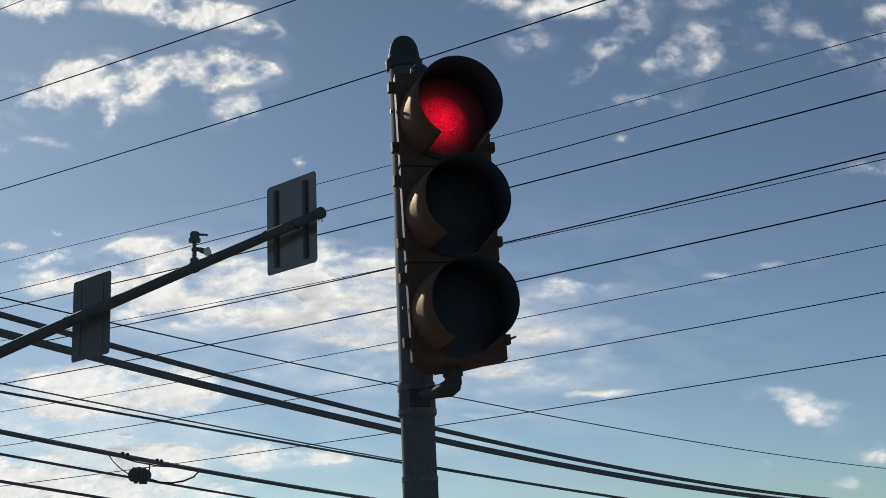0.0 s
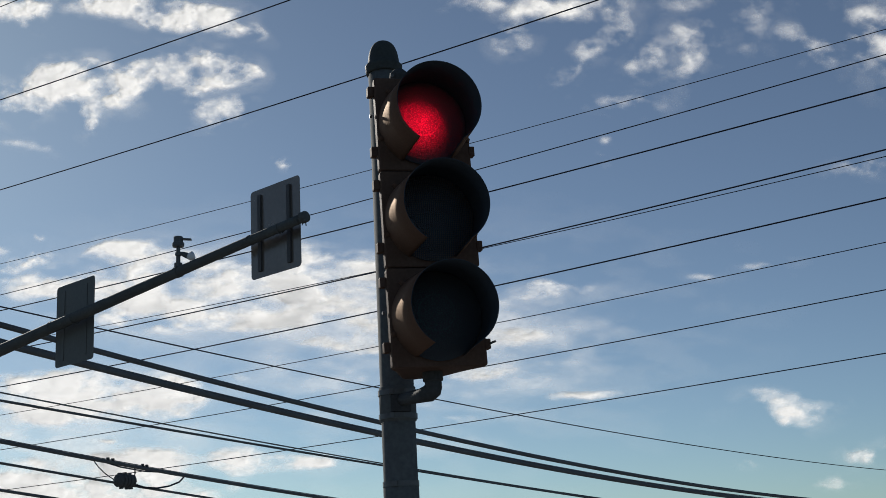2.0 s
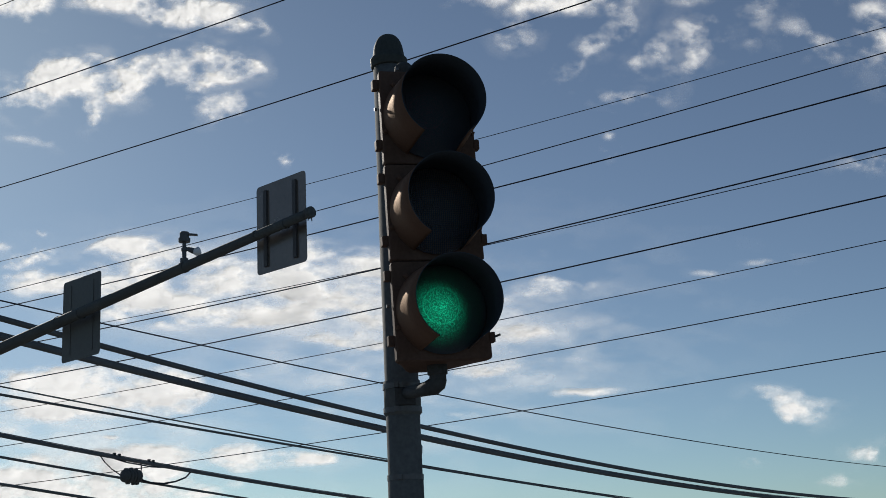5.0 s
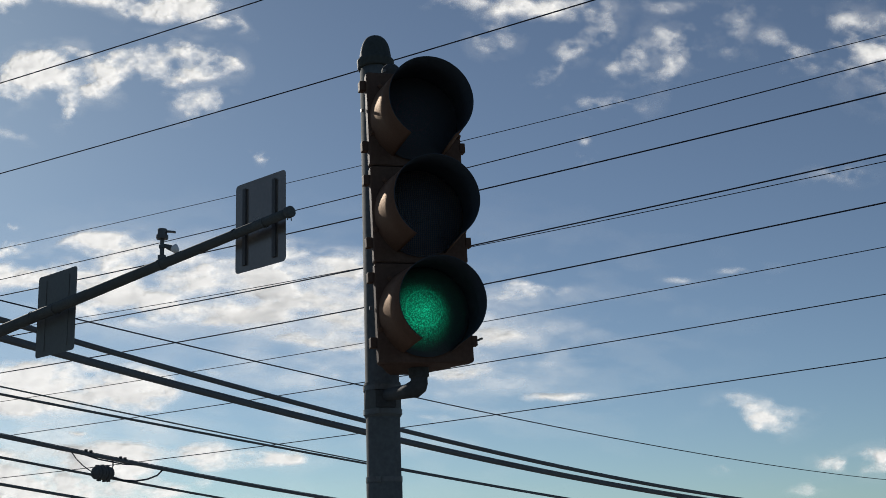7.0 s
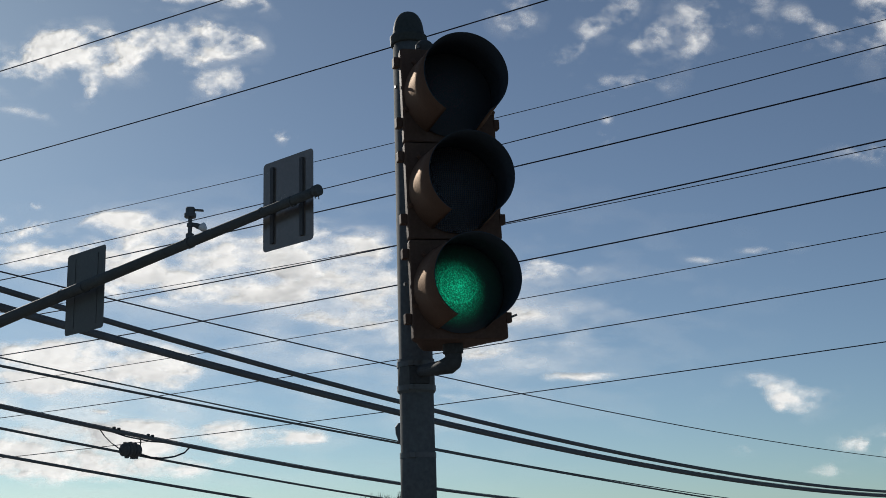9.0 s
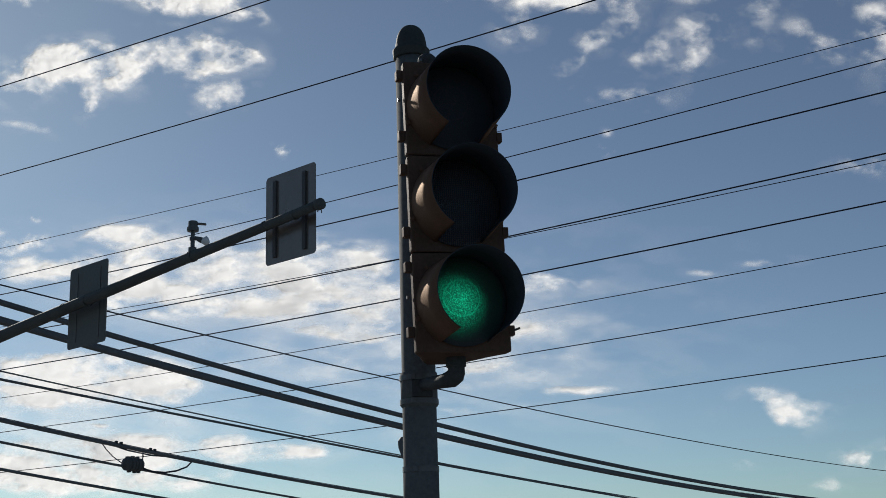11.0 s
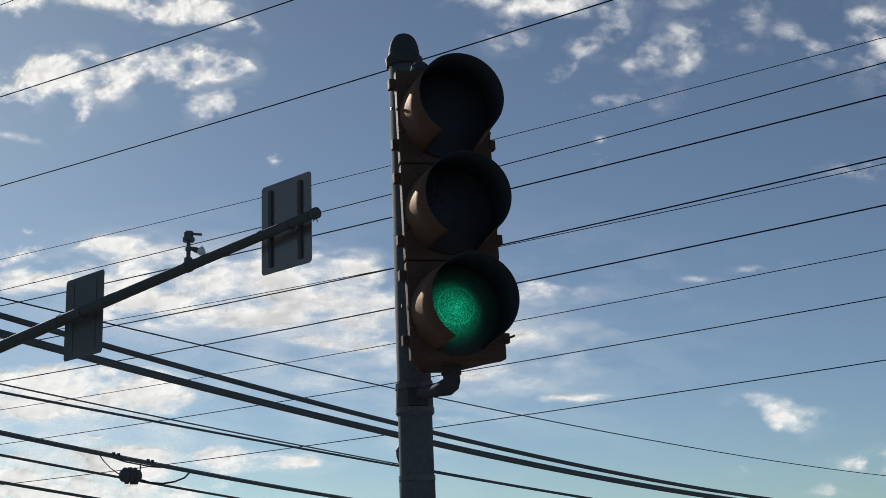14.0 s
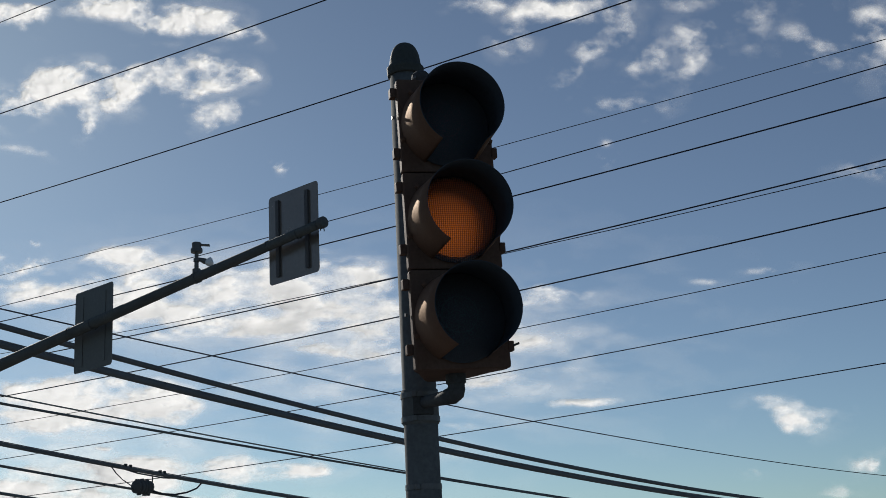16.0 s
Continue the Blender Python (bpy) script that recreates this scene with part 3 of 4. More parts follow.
def detector():
    base = arm_point(2.15)
    thing = empty("vehicle_detector", pose(base.x, base.y, base.z + arm_radius(2.15) - 0.01))
    tagged(thing, "dark signal detector on a short stem on the mast arm", "detector")
    part("stem", revolve([(0.0, 0.0), (0.045, 0.0), (0.045, 0.05), (0.024, 0.06), (0.024, 0.13), (0.034, 0.135), (0.034, 0.17), (0.022, 0.175), (0.022, 0.24), (0.0, 0.24)], 20), DETECTOR, thing, smooth=False)
    body = part("case", revolve([(0.0, 0.232), (0.062, 0.236), (0.066, 0.25), (0.066, 0.28), (0.052, 0.285), (0.052, 0.345), (0.045, 0.352), (0.0, 0.354)], 24), DETECTOR, thing, smooth=False)
    part("hood", block((0.10, 0.05, 0.018), (0.095, 0.0, 0.318), 0.004, turn=pose(0, 0, 0, 0, 6, 0)), DETECTOR, body)
    lamp = part("beacon", tube([(0.02, 0, 0.165), (0.07, 0, 0.145), (0.105, 0, 0.13)], [0.018, 0.03, 0.034], 16), DETECTOR, thing, "short side lamp on the stem", smooth=False)
    part("bulb_cover", tube([(0.105, 0, 0.13), (0.13, 0, 0.122), (0.165, 0, 0.13), (0.18, 0, 0.135)], [0.033, 0.046, 0.052, 0.03], 18), CLEAR, lamp, "clear bulb cover", smooth=True)
    part("clamp", revolve([(arm_radius(2.15) + 0.001, -0.03), (arm_radius(2.15) + 0.008, -0.03), (arm_radius(2.15) + 0.008, 0.03), (arm_radius(2.15) + 0.001, 0.03)], 28,
                          m=pose(0, 0, -arm_radius(2.15) + 0.01) @ pose(0, 0, 0, 0, 0, 90 + ARM_AZ) @ pose(0, 0, 0, 0, 90 + 2.4, 0)), ARM, thing)
    return thing


detector()


# ---- overhead lines ----
SPAN_ENDS = []


def span(name, label, x, y, z, az, slope, curve, s0, s1, radius, messenger=False):
    """A line slung in an upright plane through (x, y), heading az degrees to the left of straight ahead."""
    d = Vector((-math.sin(radians(az)), math.cos(radians(az)), 0))

    def at(s, up=0.0):
        return Vector((x, y, 0)) + d * s + Vector((0, 0, z + slope * s + curve * s * s + up))
    n = 56
    pts = [at(s0 + (s1 - s0) * i / n) for i in range(n + 1)]
    thing = tagged(empty(name, Matrix()), label, "overhead line", group=name + "s over the street")
    part("conductor" if name != "telephone_cable" else "sheath", tube(pts, radius, 10), CABLE if name == "telephone_cable" else WIRE, thing, smooth=True)
    if messenger:
        part("strand", tube([p + Vector((0, 0, radius + 0.010)) for p in pts], 0.009, 6), STRAND, thing, "thin steel carrier strand", smooth=True)
    for s in (s0, s1):
        SPAN_ENDS.append((round(s), az, round(math.hypot(x, y) / 6), at(s)))
    return thing


span("power_line", "thin black overhead power line strung between poles", 0.182, 16.481, 12.386, 56, 0.0101, 0.00094, -16, 28, 0.008)
span("power_line", "thin black overhead power line strung between poles", 0.182, 16.481, 10.422, 56, 0.0101, 0.00094, -16, 28, 0.0105)
span("power_line", "thin black overhead power line strung between poles", 0.185, 16.771, 8.902, 56, -0.0076, 0.00091, -16, 28, 0.010)
span("power_line", "thin black overhead power line strung between poles", 0.278, 25.206, 10.242, 56, -0.0025, 0.00066, -19, 36, 0.0074)
span("power_line", "thin black overhead power line strung between poles", 0.280, 25.399, 9.660, 56, -0.0209, 0.00070, -19, 36, 0.0105)
span("power_line", "thin black overhead power line strung between poles", 0.282, 25.593, 9.173, 56, -0.0149, 0.00071, -19, 36, 0.0145)
span("power_line", "thin black overhead power line strung between poles", 0.285, 25.787, 8.047, 56, -0.0186, 0.00091, -19, 36, 0.0145)
span("power_line", "thin black overhead power line strung between poles", 0.287, 25.981, 8.089, 56, -0.0049, 0.00108, -19, 36, 0.0082)
span("power_line", "thin black overhead power line strung between poles", 0.289, 26.175, 7.236, 56, -0.0233, 0.00075, -19, 36, 0.0145)
span("power_line", "thin black overhead power line strung between poles", 0.428, 38.778, 8.716, 56, -0.0237, 0.00052, -26, 46, 0.0120)
span("power_line", "thin black overhead power line strung between poles", 0.428, 38.778, 7.421, 56, -0.0287, 0.00044, -26, 46, 0.0145)
span("power_line", "thin black overhead power line strung between poles", 0.431, 39.069, 5.805, 56, -0.0295, 0.00045, -26, 46, 0.0145)
span("service_line", "slack black service line crossing under the power lines", 0.303, 27.435, 5.210, -42, -0.0695, 0.00104, -20, 31, 0.0125)
span("telephone_cable", "thick black lashed telephone cable slung overhead", 0.300, 27.144, 4.368, -42, -0.1090, 0.00191, -20, 31, 0.050)
span("telephone_cable", "thick black lashed telephone cable slung overhead", 0.301, 27.241, 4.139, -42, -0.1041, 0.00184, -20, 31, 0.060, True)
span("telephone_cable", "thick black lashed telephone cable slung overhead", 0.305, 27.629, 3.546, -42, -0.0890, 0.00055, -20, 31, 0.022)
span("telephone_cable", "thick black lashed telephone cable slung overhead", 0.306, 27.726, 3.586, -42, -0.0922, 0.00109, -20, 31, 0.013)
span("telephone_cable", "thick black lashed telephone cable slung overhead", 0.385, 34.900, 2.955, -30, -0.0482, 0.00159, -24, 14, 0.036, True)
span("telephone_cable", "thick black lashed telephone cable slung overhead", 0.386, 34.997, 2.474, -30, -0.0637, 0.00106, -24, 14, 0.024)
span("telephone_cable", "thick black lashed telephone cable slung overhead", 0.387, 35.094, 1.945, -30, -0.0681, 0.00106, -24, 14, 0.028)


def splice_case():
    """A ribbed splice case hung under the telephone cable, with its drip loop and tail."""
    d = Vector((0.5, math.cos(radians(30)), 0))

    def on(s, z):
        return Vector((0.385, 34.90, 0)) + d * s + Vector((0, 0, z))

    def cable(s):
        return 2.955 - 0.0482 * s + 0.00159 * s * s
    mid = on(-12.46, 3.50)
    m = Matrix.Translation(mid) @ pose(0, 0, 0, 0, 0, 60)
    inv = m.inverted()
    thing = tagged(empty("splice_case", m), "black ribbed cable splice case hung below a telephone cable", "splice case")
    lie = pose(0, 0, 0, 0, 90, 0)
    part("case", revolve([(0.0, -0.235), (0.05, -0.235), (0.085, -0.215), (0.105, -0.17), (0.112, 0.0), (0.105, 0.17), (0.085, 0.215), (0.05, 0.235), (0.0, 0.235)], 20, m=lie), SPLICE, thing, smooth=True)
    for i in range(5):
        r = (0.128, 0.140, 0.134, 0.142, 0.126)[i]
        part("rib", revolve([(0.09, -0.034), (r - 0.012, -0.034), (r, -0.020), (r, 0.020), (r - 0.012, 0.034), (0.09, 0.034)], 18, m=pose(-0.168 + 0.084 * i, 0, 0) @ lie), SPLICE, thing, smooth=True)
    for x, z in ((-0.15, 0.125), (-0.02, 0.138), (0.11, 0.135), (0.15, -0.138), (-0.10, -0.135), (0.05, -0.142)):
        part("bolt_boss", block((0.055, 0.08, 0.05), (x, 0, z), 0.016), SPLICE, thing)
    part("tail", tube([inv @ on(-12.78, 3.52), inv @ on(-13.0, 3.62), inv @ on(-13.18, 3.74), inv @ on(-13.33, cable(-13.33))], 0.010, 8), WIRE, thing)
    loop = [(-12.2, 3.44), (-11.9, 3.385), (-11.55, 3.38), (-11.2, 3.43), (-10.9, 3.52), (-10.72, cable(-10.72))]
    part("drip_loop", tube([inv @ on(a, b) for a, b in loop], 0.018, 8), WIRE, thing, smooth=True)
    part("hanger", tube([inv @ on(-12.2, 3.60), inv @ on(-12.19, 3.66), inv @ on(-12.2, cable(-12.2))], 0.016, 8), FITTING, thing)
    for a in (-12.93, -12.80, -11.98, -11.86):
        part("cable_clamp", block((0.05, 0.05, 0.07), inv @ on(a, cable(a) + 0.05), 0.012), FITTING, thing)
    sag = [on(-13.2, cable(-13.2)), on(-12.6, cable(-12.6) - 0.055), on(-11.9, cable(-11.9) - 0.055), on(-11.3, cable(-11.3))]
    part("jumper", tube([inv @ p for p in sag], 0.014, 8), WIRE, thing, smooth=True)
    return thing


splice_case()


def cable_terminal():
    """A bell-shaped terminal case hung from the thick cable."""
    m = Matrix.Translation((-0.453, 26.32, 3.836))
    thing = tagged(empty("cable_terminal", m), "dark bell-shaped cable terminal hung from a telephone cable", "cable terminal")
    rings = []
    for w, d, z in ((0.27, 0.14, 0.27), (0.45, 0.21, 0.24), (0.56, 0.25, 0.16), (0.54, 0.25, 0.02), (0.41, 0.21, -0.18), (0.27, 0.16, -0.27)):
        rings.append([Vector((x, y, z)) for x, y in rounded(w, d, 0.06)])
    part("case", loft(rings, True, True), CABLE, thing, smooth=False)
    for x in (-0.06, 0.06):
        part("strap", tube([(x, 0, 0.25), (x * 0.8, 0, 0.36), (x * 0.6, 0, 0.44)], 0.015, 6), CABLE, thing)
    return thing


cable_terminal()


# ---- poles that carry the lines ----
def utility_poles():
    groups = {}
    for s, az, row, p in SPAN_ENDS:
        groups.setdefault((s, az, row), []).append(p)
    for pts in groups.values():
        cx, cy = sum(p.x for p in pts) / len(pts), sum(p.y for p in pts) / len(pts)
        h = max(p.z for p in pts) + 0.12
        thing = tagged(empty("utility_pole", pose(cx, cy, 0)), "weathered timber utility pole carrying the overhead lines", "utility pole", group="utility poles")
        part("shaft", revolve([(0.0, 0.0), (0.17, 0.0), (0.16, h * 0.5), (0.12, h), (0.0, h + 0.02)], 20), TIMBER, thing, smooth=True)
        for p in pts:
            q = p - Vector((cx, cy, 0))
            part("bracket", tube([Vector((0, 0, q.z)), q], 0.03, 8) if math.hypot(q.x, q.y) > 0.05 else block((0.3, 0.3, 0.08), (0, 0, q.z), 0.01), FITTING, thing)


utility_poles()


# ---- leafless trees far down the street ----
def bare_tree(x, y, height, seed):
    """A leafless tree: a tapered trunk, rising limbs, and a crown of forking, upright twigs."""
    rng = random.Random(seed)
    thing = tagged(empty("bare_tree", pose(x, y, 0)), "leafless tree with a crown of thin upright twigs", "tree", group="leafless trees far off")

    def shoot(start, way, length, bend=0.25):
        """Five points of a shoot that wanders a little and turns upwards."""
        pts, p, d = [start], start.copy(), way.normalized()
        for _ in range(4):
            d = (d + Vector((rng.uniform(-bend, bend), rng.uniform(-bend, bend), 0.12 + rng.uniform(0, 0.15)))).normalized()
            p = p + d * length / 4
            pts.append(p.copy())
        return pts

    def taper(r0, r1):
        return [r0 + (r1 - r0) * i / 4 for i in range(5)]

    fork = 0.34 * height
    stem = [Vector((0, 0, 0)), Vector((0.03, 0.02, fork * 0.35)), Vector((-0.02, 0.04, fork * 0.7)), Vector((0.02, 0, fork)), Vector((0.05, -0.03, height * 0.6))]
    part("trunk", tube(stem, [0.024 * height, 0.020 * height, 0.018 * height, 0.016 * height, 0.008 * height], 10), BARK, thing, smooth=True)
    twigs = bmesh.new()
    for k in range(9):
        a = 2 * math.pi * (k + rng.uniform(-0.3, 0.3)) / 9
        at = stem[3].lerp(stem[4], k / 9)
        limb = shoot(at, Vector((math.cos(a), math.sin(a), 1.5 + 0.1 * k)), height * rng.uniform(0.26, 0.34))
        part("limb", tube(limb, taper(0.009 * height, 0.004 * height), 6), BARK, thing, smooth=True)
        for i in (2, 3, 4, 4):
            for _ in range(3):
                b = a + rng.uniform(-1.2, 1.2)
                branch = shoot(limb[i], Vector((math.cos(b), math.sin(b), rng.uniform(1.4, 3.0))), height * rng.uniform(0.12, 0.19))
                tube(branch, taper(0.0042 * height, 0.0024 * height), 5, twigs)
                for q in (2, 3, 4):
                    c = rng.uniform(0, 2 * math.pi)
                    tube(shoot(branch[q], Vector((math.cos(c), math.sin(c), rng.uniform(1.8, 4.0))), height * rng.uniform(0.07, 0.12), 0.15), taper(0.0032 * height, 0.0016 * height), 4, twigs)
    top = max(v.co.z for v in twigs.verts)
    part("twigs", twigs, BARK, thing, "thin bare twigs")
    thing.scale = (height / top,) * 3
    return thing


bare_tree(-8.6, 151.0, 6.80, 11)
bare_tree(-7.1, 149.0, 7.05, 12)
bare_tree(-5.5, 152.0, 7.10, 13)
bare_tree(-4.2, 150.0, 7.30, 14)

# ---- clouds ----
SHEET = pose(0, 0, 1.7, 104.2, 2.5, 0) @ pose(0, 0, -4308)
CLOUDS = []


def lattice(n, seed):
    return np.random.default_rng(seed).random((n, n))


LAT = [lattice(256, 40 + i) for i in range(6)]


def value_noise(x, y, k):
    xi, yi = np.floor(x).astype(int), np.floor(y).astype(int)
    fx, fy = x - xi, y - yi
    fx, fy = fx * fx * (3 - 2 * fx), fy * fy * (3 - 2 * fy)
    g = LAT[k % 6]
    a, b = g[xi % 256, yi % 256], g[(xi + 1) % 256, yi % 256]
    c, d = g[xi % 256, (yi + 1) % 256], g[(xi + 1) % 256, (yi + 1) % 256]
    return (a * (1 - fx) + b * fx) * (1 - fy) + (c * (1 - fx) + d * fx) * fy


def fbm(x, y, size, octaves=5, k0=0):
    total, amp, norm = 0, 1.0, 0.0
    for o in range(octaves):
        total = total + amp * value_noise(x / size * 2 ** o + 17.3 * o, y / size * 2 ** o + 5.1 * o, k0 + o)
        norm += amp
        amp *= 0.52
    return total / norm


def puffs(x, y, size, k):
    """Rounded billows: 1 at the heart of each, 0 in the creases between them."""
    px, py = x / size, y / size
    xi, yi = np.floor(px).astype(int), np.floor(py).astype(int)
    best = np.full(x.shape, 9.0)
    for di in (-1, 0, 1):
        for dj in (-1, 0, 1):
            ci, cj = xi + di, yi + dj
            ox, oy = LAT[k % 6][ci % 256, cj % 256], LAT[(k + 1) % 6][ci % 256, cj % 256]
            best = np.minimum(best, (px - ci - ox) ** 2 + (py - cj - oy) ** 2)
    return np.clip(1 - np.sqrt(best), 0, 1)


def billows(x, y, size, octaves):
    total, amp, norm = 0, 1.0, 0.0
    for o in range(octaves):
        total = total + amp * puffs(x + 31.7 * o, y + 11.9 * o, size / 2.1 ** o, o)
        norm += amp
        amp *= 0.55
    return total / norm


def cloud(label, cx, cy, lobes, back=0, cell=3.8, stretch=1.25, torn=1.0):
    """One cloud: a billowing sheet of vapour whose thickness comes from its lobes and from turbulence."""
    x0 = min(l[0] - 2.3 * max(l[2], l[3]) for l in lobes)
    x1 = max(l[0] + 2.3 * max(l[2], l[3]) for l in lobes)
    y0 = min(l[1] - 2.3 * max(l[2], l[3]) for l in lobes)
    y1 = max(l[1] + 2.3 * max(l[2], l[3]) for l in lobes)
    nx, ny = int((x1 - x0) / cell) + 2, int((y1 - y0) / cell) + 2
    gx, gy = np.meshgrid(x0 + cell * np.arange(nx), y0 + cell * np.arange(ny), indexing="ij")
    wx, wy = gx + cx, gy + cy
    mean = sum(l[2] + l[3] for l in lobes) / (2 * len(lobes))
    base = min(max(0.9 * mean, 24.0), 48.0 if stretch < 2 else 42.0)
    nxs, nys = (wx + 0.2 * wy) / stretch, wy
    ux = gx + 1.0 * base * stretch * (fbm(nxs + 900, nys, 1.7 * base, 4, 1) - 0.5)
    uy = gy + 0.85 * base * (fbm(nxs, nys + 700, 1.7 * base, 4, 2) - 0.5)
    rest, halo = np.ones_like(gx), np.ones_like(gx)
    for lx, ly, rx, ry, turn, weight in lobes:
        c, s = math.cos(radians(turn)), math.sin(radians(turn))
        dx, dy = ux - lx, uy - ly
        along, across = dx * c + dy * s, dy * c - dx * s
        r2 = (along / (1.34 * rx)) ** 2 + (across / np.where(across > 0, 1.25 * ry, 1.6 * ry)) ** 2
        rest = rest * (1 - weight * np.clip(1 - r2, 0, 1) ** 1.1)
        halo = halo * (1 - weight * np.clip(1 - 0.42 * r2, 0, 1))
    cover = 1 - rest
    heap = billows(nxs + 0.25 * ux, nys + 0.25 * uy, base, 3)
    swell = fbm(nxs + 0.25 * ux, nys + 0.25 * uy, 0.9 * base, 2, 4)
    wisp = fbm(nxs * 0.7 + 0.15 * ux, nys + 0.15 * uy, 1.5 * base, 6, 3)
    rough = 0.30 * (heap - 0.47) * 2 + 1.75 * (wisp - 0.5) * 2
    raw = 1.0 * cover + torn * 0.88 * rough * np.clip(cover * 2.0, 0, 1) * (1 - 0.15 * cover) - 0.10
    gauze = 0.15 * (1 - halo) * np.clip((wisp - 0.44) * 4.5, 0, 1)
    thick = np.clip(np.clip(raw / 1.12, 0, 1) ** 1.35 + gauze, 0, 1)
    keep = thick > 0.004
    quad = keep[:-1, :-1] | keep[1:, :-1] | keep[:-1, 1:] | keep[1:, 1:]
    index = -np.ones(gx.shape, int)
    used = np.zeros(gx.shape, bool)
    used[:-1, :-1] |= quad
    used[1:, :-1] |= quad
    used[:-1, 1:] |= quad
    used[1:, 1:] |= quad
    index[used] = np.arange(used.sum())
    puff = 0.42 * base * torn * np.clip(raw, 0, 1.1) * (0.3 + 0.7 * swell + 0.25 * wisp)
    verts = np.stack([gx[used], gy[used], puff[used]], 1)
    ii, jj = np.nonzero(quad)
    faces = np.stack([index[ii, jj], index[ii + 1, jj], index[ii + 1, jj + 1], index[ii, jj + 1]], 1)
    me = bpy.data.meshes.new("cloud")
    me.from_pydata(verts.tolist(), [], faces.tolist())
    at = me.attributes.new("thickness", "FLOAT", "POINT")
    at.data.foreach_set("value", thick[used].astype(np.float32))
    me.materials.append(CLOUD)
    for p in me.polygons:
        p.use_smooth = True
    ob = new("cloud", me)
    ob.matrix_basis = SHEET @ pose(cx, cy, back)
    tagged(ob, label, "cloud", group="clouds in the sky", kind="stuff")
    CLOUDS.append((ob, cx, cy, back))


cloud("torn white cloud bank high in the blue sky", -994, 837,
      [(-424, 21, 100, 41, 0, 0.90), (-514, 35, 80, 34, 0, 0.54), (-64, 39, 180, 37, 0, 0.90), (76, 1, 120, 44, -15, 0.90), (216, 1, 110, 44, 0, 0.90), (306, -39, 72, 24, -15, 0.72), (406, -55, 40, 24, -50, 0.36)])
cloud("long bright white cumulus cloud with ragged edges", -1129, 596,
      [(-289, -44, 100, 54, 8, 0.97), (-400, -20, 70, 33, 0, 0.58), (-199, 14, 90, 54, 20, 0.97), (-109, 10, 110, 61, 10, 0.97), (-69, -84, 40, 56, 0, 0.87), (-58, -140, 26, 19, 0, 0.58), (71, 22, 110, 65, 12, 0.97), (181, 46, 100, 63, 12, 0.97), (291, 60, 110, 63, 6, 0.97), (411, 58, 90, 52, -12, 0.97), (500, 46, 44, 24, -10, 0.68), (41, -54, 70, 28, 0, 0.48), (331, 0, 60, 32, 20, 0.58)])
cloud("small bright puff of white cloud", -736, 485,
      [(8, 27, 80, 40, 10, 1), (-8, -27, 30, 20, 0, 0.7)], torn=0.68)
cloud("faint thin wisp of cloud", -1453, 374,
      [(65, 8, 100, 18, -10, 0.22), (-65, -8, 40, 12, 0, 0.25)])
cloud("faint thin wisp of cloud", -1595, 455,
      [(27, 57, 28, 80, 80, 0.4), (27, -103, 28, 16, 0, 0.32), (-53, 47, 80, 60, 0, 0.56)])
cloud("small faint puff of cloud", -508, 312,
      [(0, 0, 32, 16, -10, 0.4)])
cloud("scattered small puffs of cloud", -1447, -22,
      [(69, 80, 30, 20, 0, 0.7), (49, 4, 68, 28, 10, 0.8), (-81, 34, 48, 16, 0, 0.5), (-11, -36, 40, 16, 0, 0.6), (-25, -84, 52, 14, 0, 0.5)])
cloud("wide mottled sunlit cloud bank", -609, -155,
      [(-479, 163, 130, 36, 8, 0.9), (-379, 113, 180, 48, 8, 0.9), (-299, 37, 260, 68, 8, 1), (-49, 47, 220, 88, 5, 1), (171, 101, 150, 76, -5, 1), (261, 13, 190, 88, -5, 1), (371, -87, 100, 44, 0, 0.9), (-259, -67, 260, 48, 3, 0.8), (41, -43, 220, 60, 3, 0.9), (321, -159, 150, 22, 3, 0.8), (-739, 53, 120, 40, 10, 0.7), (-579, 47, 120, 40, 10, 0.8), (421, -123, 80, 28, 0, 0.8), (441, -183, 100, 16, 5, 0.6), (321, 87, 170, 68, -5, 0.8), (441, -3, 120, 60, 0, 0.7)], stretch=2.3)
cloud("soft sunlit cloud layer low in the sky", -1112, -522,
      [(-236, 24, 280, 72, 3, 1), (44, 28, 220, 72, 3, 1), (-356, -66, 180, 48, 3, 0.9), (214, -20, 110, 40, 0, 0.8), (424, 74, 60, 18, 5, 0.5), (-96, 94, 180, 28, 0, 0.6), (8, -132, 28, 10, 0, 0.6)], stretch=2.3)
cloud("soft sunlit cloud layer low in the sky", -1056, -776,
      [(-12, 34, 360, 52, 3, 1), (388, 46, 280, 44, 3, 1), (-332, -6, 260, 64, 2, 1), (-112, -78, 440, 52, 2, 1), (638, 46, 110, 26, 0, 0.8), (-572, -42, 160, 80, 0, 1)], stretch=2.3)
cloud("torn white cloud bank high in the blue sky", 460, 796,
      [(-278, 82, 90, 24, 0, 0.52), (-108, 50, 96, 44, 20, 0.52), (-158, -44, 68, 40, 10, 0.58), (-8, 80, 120, 32, 0, 0.52), (142, 62, 130, 36, 5, 0.52), (216, -4, 56, 52, 60, 0.52), (148, -64, 76, 36, 35, 0.52), (42, -158, 80, 32, 45, 0.46)], torn=0.68)
cloud("ragged white cloud with a bright crown", 880, 686,
      [(-92, 0, 84, 44, 40, 0.57), (68, 80, 80, 64, 20, 0.57), (48, -20, 88, 36, 60, 0.40), (-24, -60, 56, 20, 20, 0.29)], torn=0.68)
cloud("thin streak of white cloud", 712, 522,
      [(0, 0, 110, 26, 0, 0.55)], torn=0.68)
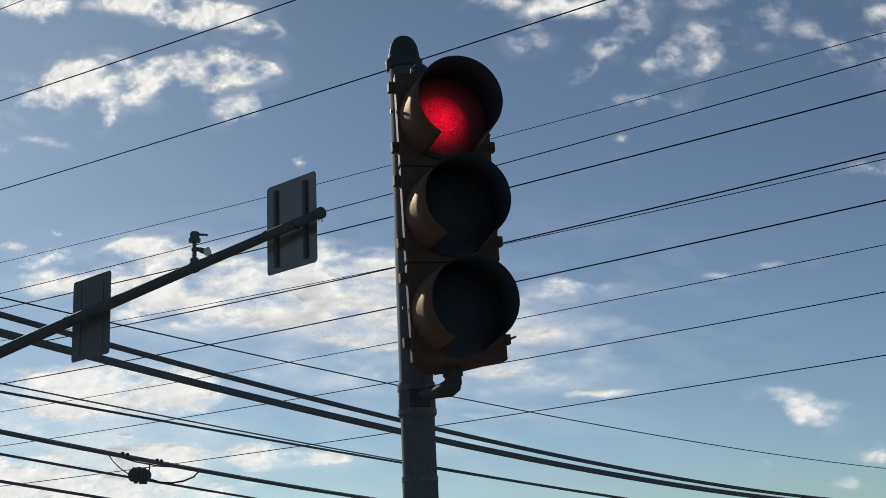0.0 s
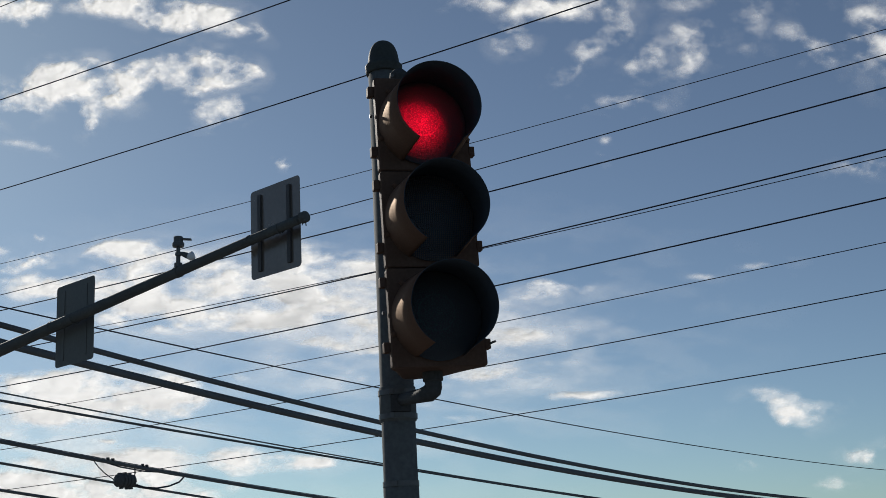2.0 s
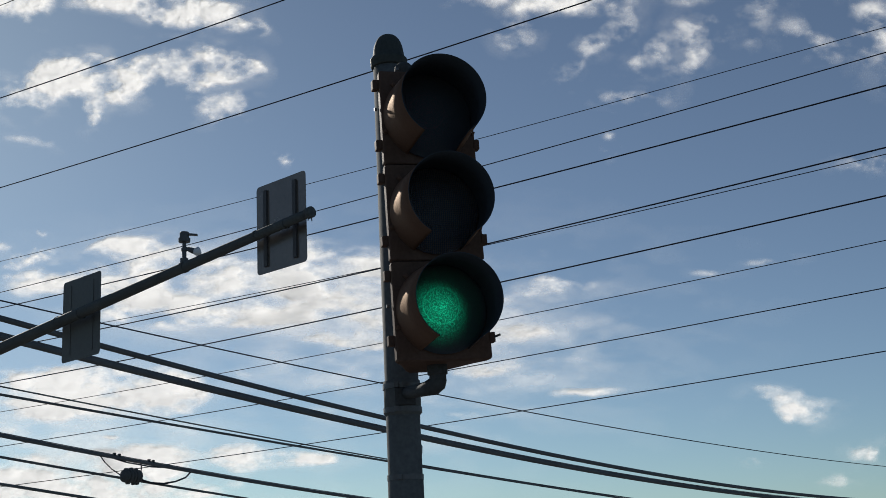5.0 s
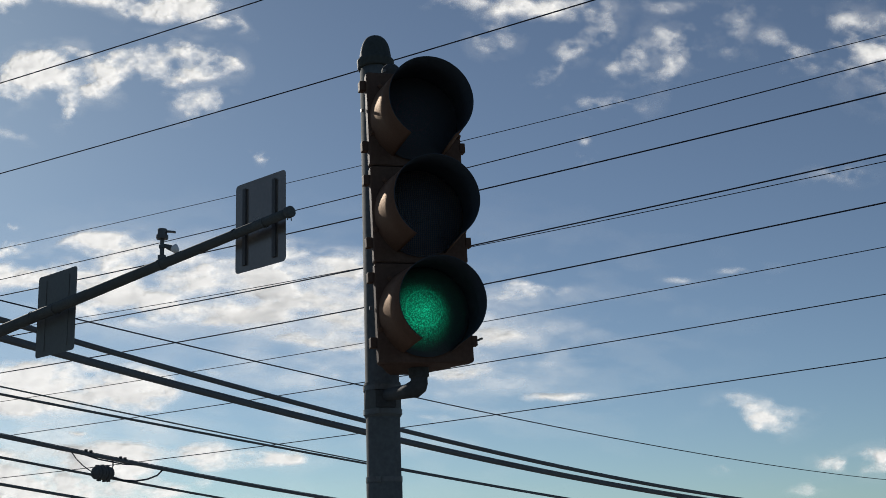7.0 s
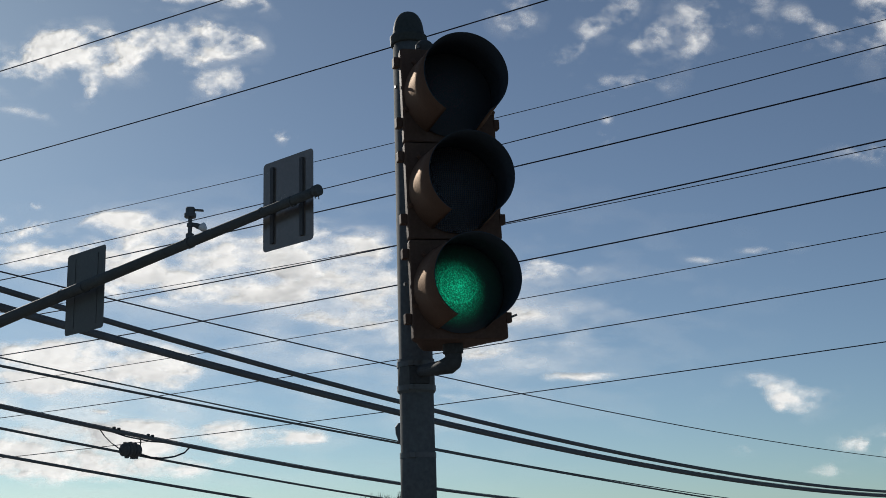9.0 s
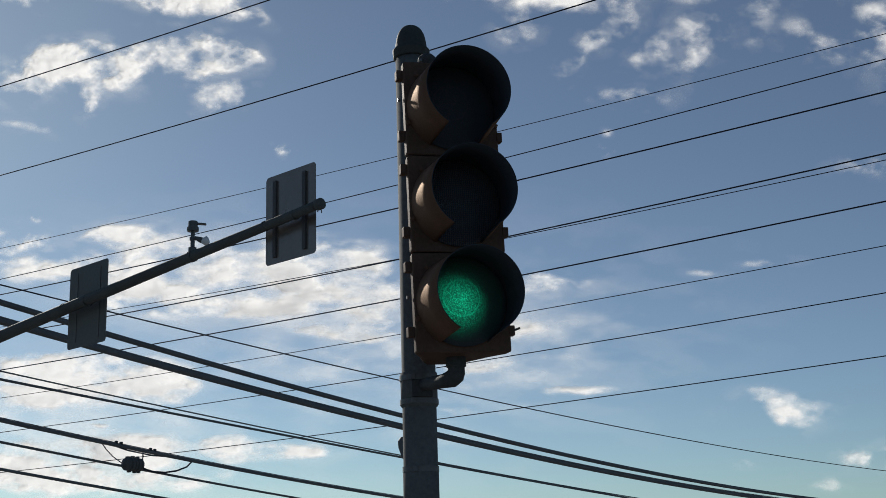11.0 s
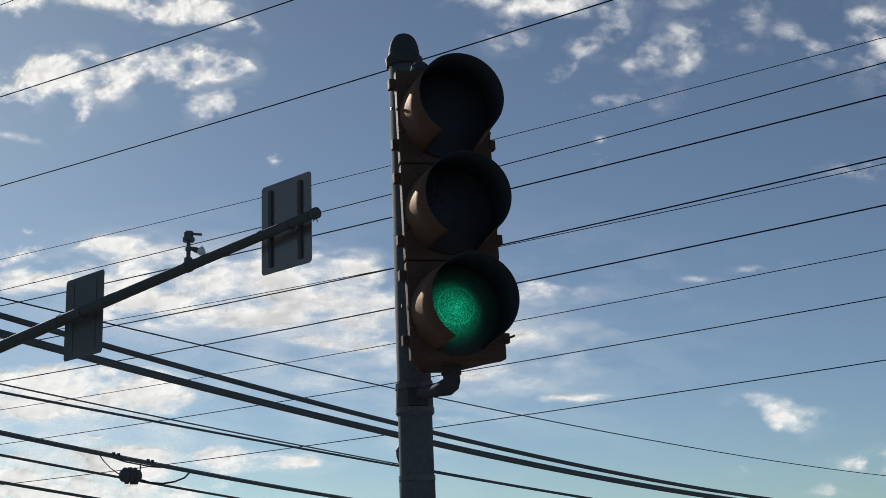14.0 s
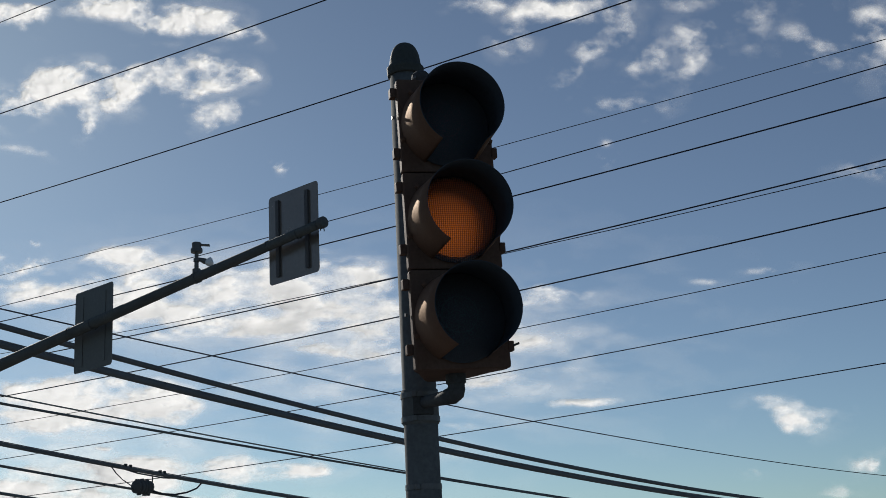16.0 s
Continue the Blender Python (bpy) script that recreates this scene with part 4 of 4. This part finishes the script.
cloud("faint scattered cloud high in the sky", 1087, 822,
      [(-155, 56, 120, 22, 0, 0.36), (89, 16, 76, 48, 30, 0.32), (5, 20, 40, 24, 0, 0.23), (61, -90, 60, 30, 20, 0.23)], torn=0.68)
cloud("faint torn cloud high in the sky", 1359, 771,
      [(-47, -19, 96, 52, -10, 0.32), (43, -73, 80, 40, -20, 0.29), (3, 91, 56, 18, 0, 0.29)], torn=0.68)
cloud("bright ragged cloud high in the sky", 1602, 742,
      [(-50, 50, 76, 68, 20, 0.51), (-60, -50, 52, 48, 0, 0.29), (110, 0, 140, 120, 0, 0.57)], torn=0.68)
cloud("small faint puff of cloud", 629, 362,
      [(7, 34, 28, 12, 0, 0.21), (-7, -34, 36, 18, 30, 0.21), (-1, 0, 16, 36, 0, 0.14)])
cloud("faint thin wisp of cloud", 1536, 296,
      [(0, 0, 92, 28, 5, 0.38)])
cloud("small white cumulus cloud", 1260, -550,
      [(-62, 52, 52, 18, 0, 0.35), (-38, 0, 90, 32, -15, 0.51), (72, 0, 96, 52, 0, 0.51), (28, -52, 72, 24, 0, 0.46)], torn=0.68)
cloud("thin streak of sunlit cloud", 187, -430,
      [(55, 8, 150, 30, 5, 0.59), (-55, -8, 64, 18, 0, 0.44)], stretch=2.3)
cloud("thin streak of sunlit cloud", 552, -510,
      [(0, 0, 130, 18, 3, 0.45)], stretch=2.3)
cloud("faint thin wisps of cloud", 380, -182,
      [(22, 68, 120, 36, 8, 0.6), (-88, -120, 110, 26, 0, 0.64), (176, 50, 44, 16, 0, 0.4), (-108, 4, 40, 18, 0, 0.24)], stretch=2.3)
cloud("faint thin wisps of cloud", -171, -474,
      [(253, -118, 120, 20, 3, 0.36), (-37, -44, 80, 18, 0, 0.44), (-217, 162, 60, 20, 0, 0.4)], stretch=2.3)
cloud("faint thin wisps of cloud", 1087, -78,
      [(115, 20, 88, 16, 5, 0.32), (-115, -20, 48, 12, 0, 0.28)], stretch=2.3)
cloud("faint low puffs of cloud", 1440, -754,
      [(92, 24, 60, 28, 0, 0.48), (-318, 6, 48, 14, 0, 0.32), (-28, -64, 80, 20, 0, 0.32), (252, 36, 100, 40, 0, 0.56)])
cloud("broad thin veil of cloud", -548, -158,
      [(-180, 40, 600, 180, 3, 0.33), (180, -40, 360, 140, 0, 0.3)], -60, 9.0, 3.0, 0.35)
cloud("broad thin veil of cloud", 82, -318,
      [(20, 100, 640, 240, 0, 0.34), (-150, -140, 600, 240, 0, 0.34)], -60, 9.0, 3.0, 0.35)
cloud("broad thin veil of cloud", -1168, -678,
      [(0, 0, 640, 220, 0, 0.4)], -60, 9.0, 3.0, 0.35)



# ---- what moves ----
def motions():
    # the lamps: each globe turns its bright half to the lens while it is lit
    red, amber, green = GLOBES
    step = 1.0 / 30

    def globe(ob, lit_first, changes, tilts=()):
        home = pose(0, FACE + 0.145, 0)
        ang = 180.0 if lit_first else 0.0
        rows = [(0.0, home @ pose(0, 0, 0, 0, 0, ang))]
        for t in changes:
            rows.append((t, home @ pose(0, 0, 0, 0, 0, ang)))
            rows.append((t + step, home @ pose(0, 0, 0, 0, 0, ang + 60)))
            rows.append((t + 2 * step, home @ pose(0, 0, 0, 0, 0, ang + 120)))
            ang += 180.0
            rows.append((t + 3 * step, home @ pose(0, 0, 0, 0, 0, ang)))
        if tilts:
            rows = rows[:-1]
            rows += [(t, home @ pose(0, 0, 0, tilt, 0, 0) @ pose(0, 0, 0, 0, 0, ang)) for t, tilt in tilts]
        else:
            rows.append((16.0, home @ pose(0, 0, 0, 0, 0, ang)))
        walk(ob, rows)

    globe(red, True, [4.7])
    globe(green, False, [4.7, 14.8])
    globe(amber, False, [14.8], [(14.9, 34), (15.4, 26), (15.7, 12), (16.0, 0)])
    # the clouds drift slowly to the left and a little upwards
    for ob, cx, cy, back in CLOUDS:
        az, el = math.degrees(math.atan(cx / 4308)), 14.2 + math.degrees(math.atan(cy / 4308))
        dx = -70.0 * (1 - 0.014 * az) * math.cos(radians(el))
        dy = 1.28 * (el - 5) + 0.042 * dx
        walk(ob, [(0.0, SHEET @ pose(cx, cy, back)), (16.0, SHEET @ pose(cx + dx, cy + dy, back))])


motions()
